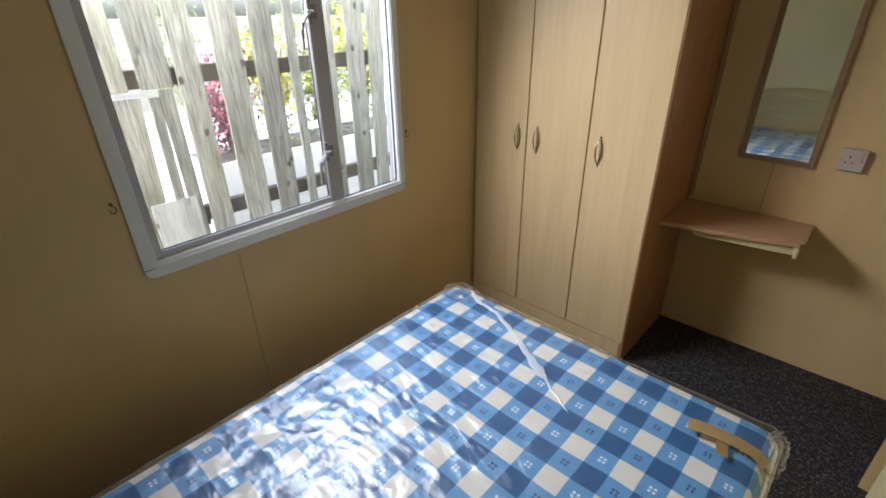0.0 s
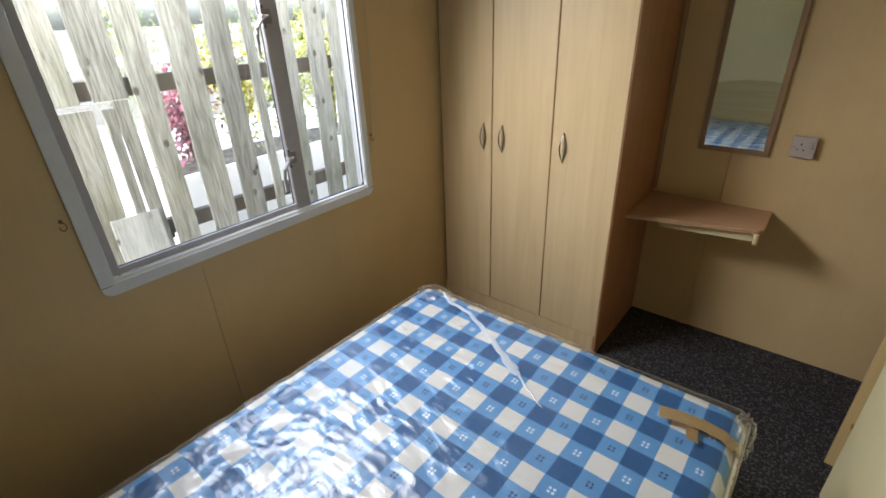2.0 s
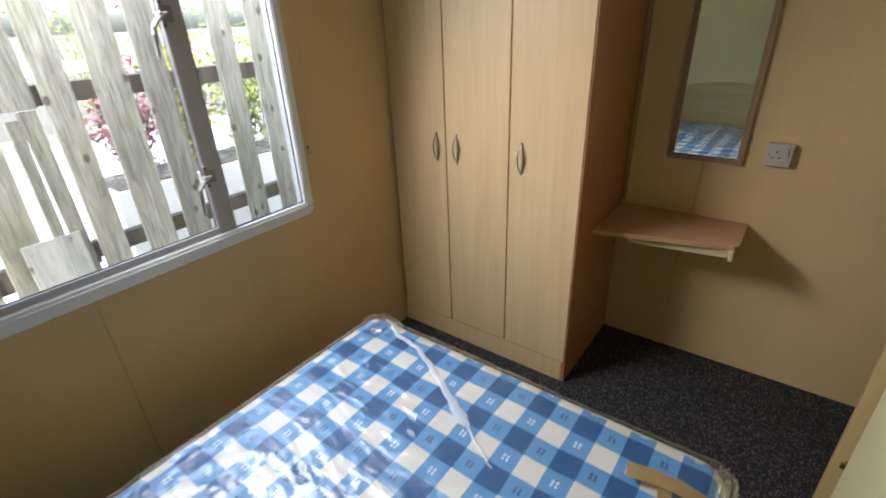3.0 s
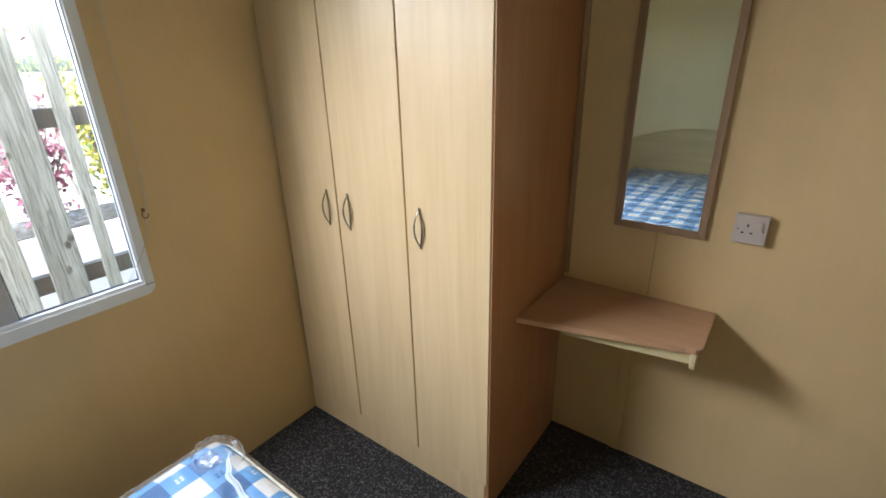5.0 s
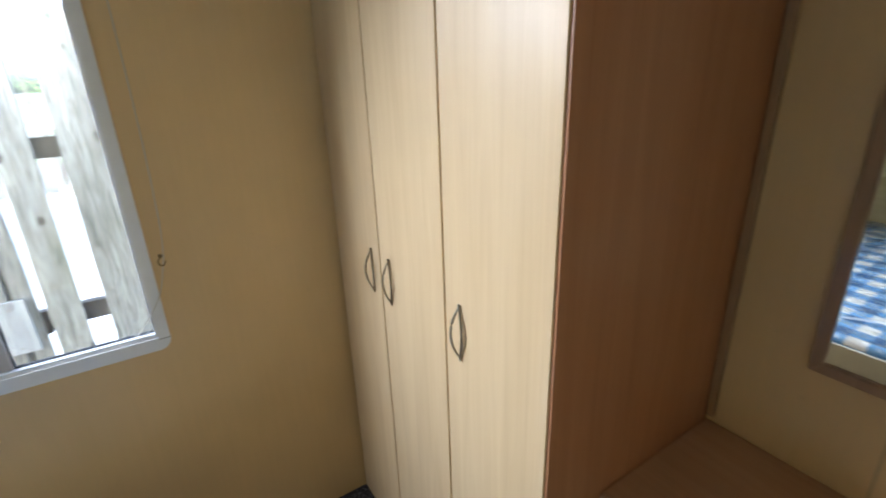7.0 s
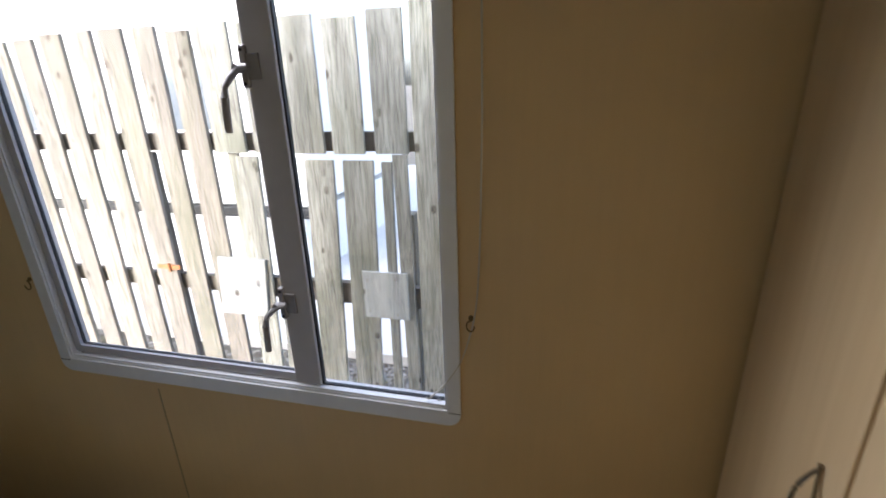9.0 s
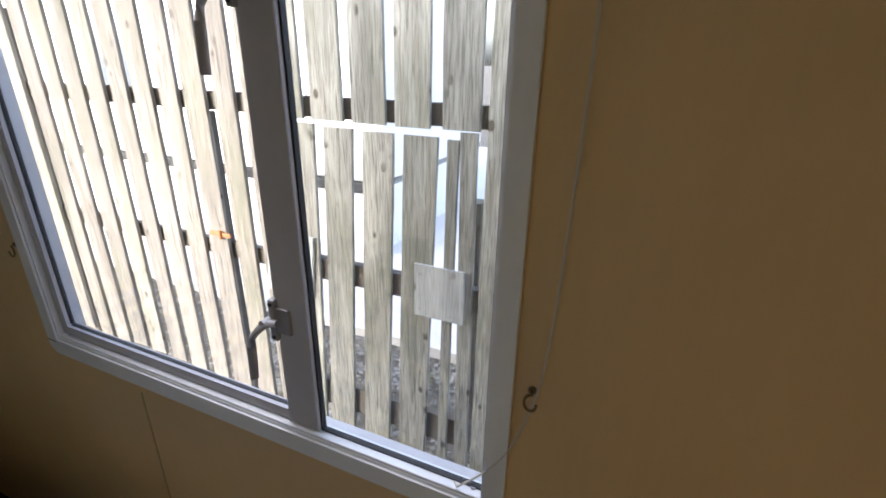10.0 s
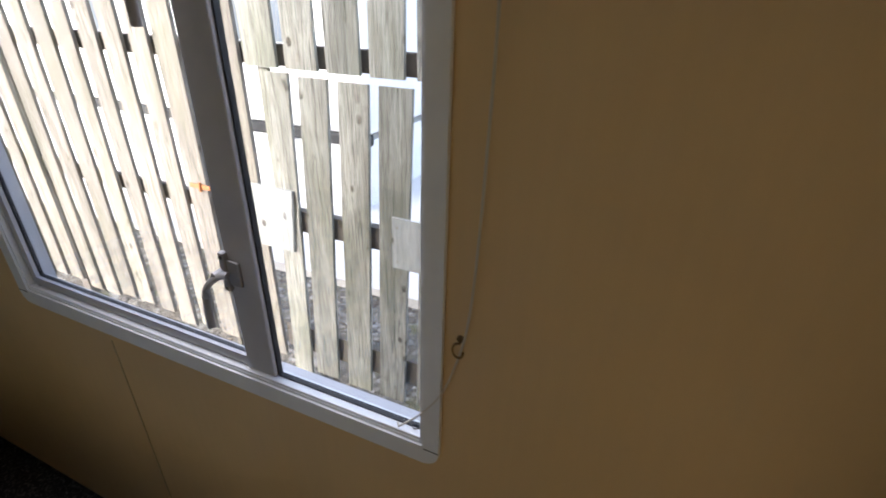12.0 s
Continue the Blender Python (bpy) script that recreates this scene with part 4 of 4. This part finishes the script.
for y, z in ((0.491, 1.240), (0.496, 1.261), (1.132, 1.261), (1.312, 1.245), (1.529, 1.256), (1.720, 1.256), (2.134, 1.256), (2.335, 1.256), (1.540, 0.792), (1.710, 0.645), (2.144, 0.498), (2.335, 0.476)):
    nail(y, z, fence)

gate = thing("gate", (XP, 0.7, ZG), "weathered board gate in the fence, closed", "gate")
for y0, y1, zb, zt_, ln in ((0.242, 0.306, -0.56, 1.197, 0.0), (0.300, 0.428, -0.63, 1.186, -0.085), (0.478, 0.629, -0.475, 1.176, -0.090), (0.676, 0.826, -0.48, 1.171, -0.070),
                          (0.872, 1.025, -0.475, 1.170, -0.061), (1.065, 1.113, -0.457, 1.165, -0.028), (1.118, 1.187, -0.61, 1.196, 0.012)):
    board("board", y0, y1, zb, zt_, XP - (0.022 if y0 < 0.25 else 0), BOARD, gate, ln, seed=k + 120)
    k += 1
part("rail", box(XP - 0.064, XP - 0.020, 0.215, 1.211, 0.425, 0.540, bevel=0.004), RAIL, gate, "dark middle rail")
part("rail", box(XP - 0.064, XP - 0.020, 0.183, 1.201, -0.350, -0.190, bevel=0.004), RAIL, gate, "dark bottom rail")
board("patch", 0.924, 1.160, 0.378, 0.628, XP + 0.016, PLY, gate, 0.0, 0.013, 11, 0.002, "square plywood patch")
board("patch", 0.090, 0.384, 0.318, 0.652, XP + 0.016, PLY, gate, -0.035, 0.013, 15, 0.002, "square plywood patch")
for y, z in ((0.952, 0.582), (0.952, 0.413), (1.100, 0.592), (1.100, 0.403), (0.279, 0.582), (0.279, 0.371)):
    nail(y, z, gate, XP + 0.015)
rust = plain("rusty_hinge", (0.395, 0.162, 0.066), 0.7, 0.3, 0.3, 60)
bm = bmesh.new()
slab(bm, XP + 0.002, XP + 0.012, -0.320, -0.172, 0.557, 0.581, bevel=0.002)
tube(bm, [(XP + 0.014, -0.24, 0.545), (XP + 0.014, -0.24, 0.592)], 0.009, 10)
part("hinge", bm, rust, gate, "rusty strap hinge")
part("upright", box(XP - 0.062, XP - 0.020, -0.257, -0.220, ZG + 0.05, 1.20, bevel=0.003), RAIL, gate)

# ------------------------------------------------------------ neighbouring caravan
white_body = plain("white_caravan_aluminium", (0.84, 0.84, 0.82), 0.4, 0.0, 0.04, 4)
dark_under = plain("dark_chassis", (0.035, 0.035, 0.035), 0.8)
vanx0, vanx1, vany0, vany1 = -8.0, -5.1, -11.0, -0.58
van = thing("neighbouring_caravan", (-6.5, -5.5, ZG), "white static caravan standing across the path", "caravan")
part("body", box(vanx0, vanx1, vany0, vany1, 0.30, 2.75, bevel=0.09, seg=4), white_body, van)
part("chassis", box(vanx1 - 0.16, vanx1 - 0.015, vany0 + 0.2, vany1 - 0.03, 0.185, 0.31, bevel=0.03), dark_under, van)
part("skirting", box(vanx0 + 0.12, vanx1 - 0.06, vany0 + 0.2, vany1 - 0.16, ZG, 0.19), white_body, van)
part("roof", box(vanx0 - 0.05, vanx1 + 0.05, vany0 - 0.05, vany1 + 0.05, 2.74, 2.84, bevel=0.04), white_body, van)
dark_glass = plain("dark_window_glass", (0.16, 0.18, 0.20), 0.1, 0.0, 0.1)
for y in (-2.15, -4.6, -7.4):
    w = part("window", box(vanx1 - 0.01, vanx1 + 0.014, y, y + 0.75, 1.05, 1.95, bevel=0.01), WHITE_ALU, van)
    part("pane", box(vanx1 + 0.012, vanx1 + 0.018, y + 0.06, y + 0.69, 1.11, 1.89), dark_glass, w, "dark reflecting glass")

# ------------------------------------------------------------ shrubs and garden rail beyond the fence
def shrub(x, y, h, r, dark, light, label, seed, leaves=900, foot=ZG):
    rn = random.Random(seed)
    t = thing("shrub", (x, y, foot), label, "shrub", "garden shrubs")
    bm = bmesh.new()
    tips = []
    for k in range(9):
        a, l = rn.uniform(0, math.tau), rn.uniform(0.5, 1.0)
        e = Vector((x + r * l * math.cos(a) * 0.8, y + r * l * math.sin(a) * 0.8, foot + h * rn.uniform(0.55, 0.95)))
        m_ = Vector((x + 0.3 * (e.x - x), y + 0.3 * (e.y - y), foot + 0.45 * (e.z - foot)))
        tube(bm, [(x, y, foot - 0.02), m_, e], [0.018, 0.012, 0.004], 6)
        tips += [e, m_ * 0.4 + e * 0.6, m_]
    part("stems", bm, RAIL, t)
    for nm, cnt, mm in (("leaves", leaves, leafy("leaf_" + str(seed), dark, light)),):
        vs, fs = [], []
        for k in range(cnt):
            c0 = rn.choice(tips) + Vector((rn.gauss(0, r * 0.28), rn.gauss(0, r * 0.28), rn.gauss(0, h * 0.13)))
            q = Euler((rn.uniform(-1.2, 1.2), rn.uniform(-1.2, 1.2), rn.uniform(0, 6.28))).to_matrix()
            l = rn.uniform(0.022, 0.042)
            b0 = len(vs)
            for p in ((-l, 0, 0), (0, -l * 0.45, 0.006), (l, 0, -0.004), (0, l * 0.45, 0.006)):
                vs.append(c0 + q @ Vector(p))
            fs.append((b0, b0 + 1, b0 + 2, b0 + 3))
        mesh = bpy.data.meshes.new(nm)
        org = world_of(t)
        mesh.from_pydata([v - org for v in vs], [], fs)
        mesh.materials.append(mm)
        ob = new(nm, mesh)
        ob.parent = t


render_white = plain("white_rendered_wall", (0.74, 0.73, 0.70), 0.8, 0.0, 0.06, 6)
plant_wall = thing("planter_wall", (-4.4, 3.6, ZG), "low white rendered planter wall beyond the path", "planter")
part("wall", box(-4.75, -4.15, 1.72, 5.6, ZG - 0.02, 0.40, bevel=0.01), render_white, plant_wall)
part("soil", box(-4.70, -4.20, 1.77, 5.55, 0.38, 0.412), GRAVEL, plant_wall, "dark soil")
shrub(-4.42, 2.06, 0.85, 0.26, (0.06, 0.03, 0.035), (0.36, 0.11, 0.17), "small garden shrub with reddish pink leaves", 31, 900, 0.41)
shrub(-4.45, 2.52, 0.95, 0.28, (0.06, 0.10, 0.02), (0.58, 0.50, 0.06), "garden shrub with yellow and green leaves", 32, 1000, 0.41)
shrub(-4.45, 3.05, 0.80, 0.28, (0.05, 0.09, 0.02), (0.30, 0.34, 0.08), "low leafy green garden shrub", 36, 800, 0.41)
shrub(-4.45, 3.62, 1.1, 0.30, (0.06, 0.10, 0.02), (0.46, 0.44, 0.07), "garden shrub with yellow and green leaves", 33, 1000, 0.41)
shrub(-4.45, 4.5, 1.2, 0.35, (0.04, 0.08, 0.02), (0.22, 0.28, 0.06), "leafy green garden shrub in planter", 37, 1000, 0.41)
shrub(-8.2, 5.6, 2.6, 0.9, (0.04, 0.07, 0.02), (0.20, 0.26, 0.07), "tall leafy green garden shrub", 34, 1600)
shrub(-9.6, 3.6, 3.2, 0.9, (0.05, 0.09, 0.03), (0.22, 0.30, 0.08), "tall leafy green garden shrub", 35, 1600)
shrub(-14.0, 0.2, 5.0, 1.5, (0.05, 0.09, 0.03), (0.24, 0.34, 0.10), "tall leafy green bush behind the neighbouring plot", 38, 3200)
tr = thing("garden_rail", (-5.4, 4.0, ZG), "low timber rail fence beyond the path", "rail fence")
for y in (1.2, 2.4, 3.6, 4.8, 6.0):
    part("post", box(-5.45, -5.37, y, y + 0.08, ZG - 0.05, 1.35, bevel=0.005), BOARD, tr)
for z in (0.62, 1.18):
    part("rail", box(-5.37, -5.34, 1.1, 6.2, z, z + 0.09, bevel=0.004), BOARD, tr)
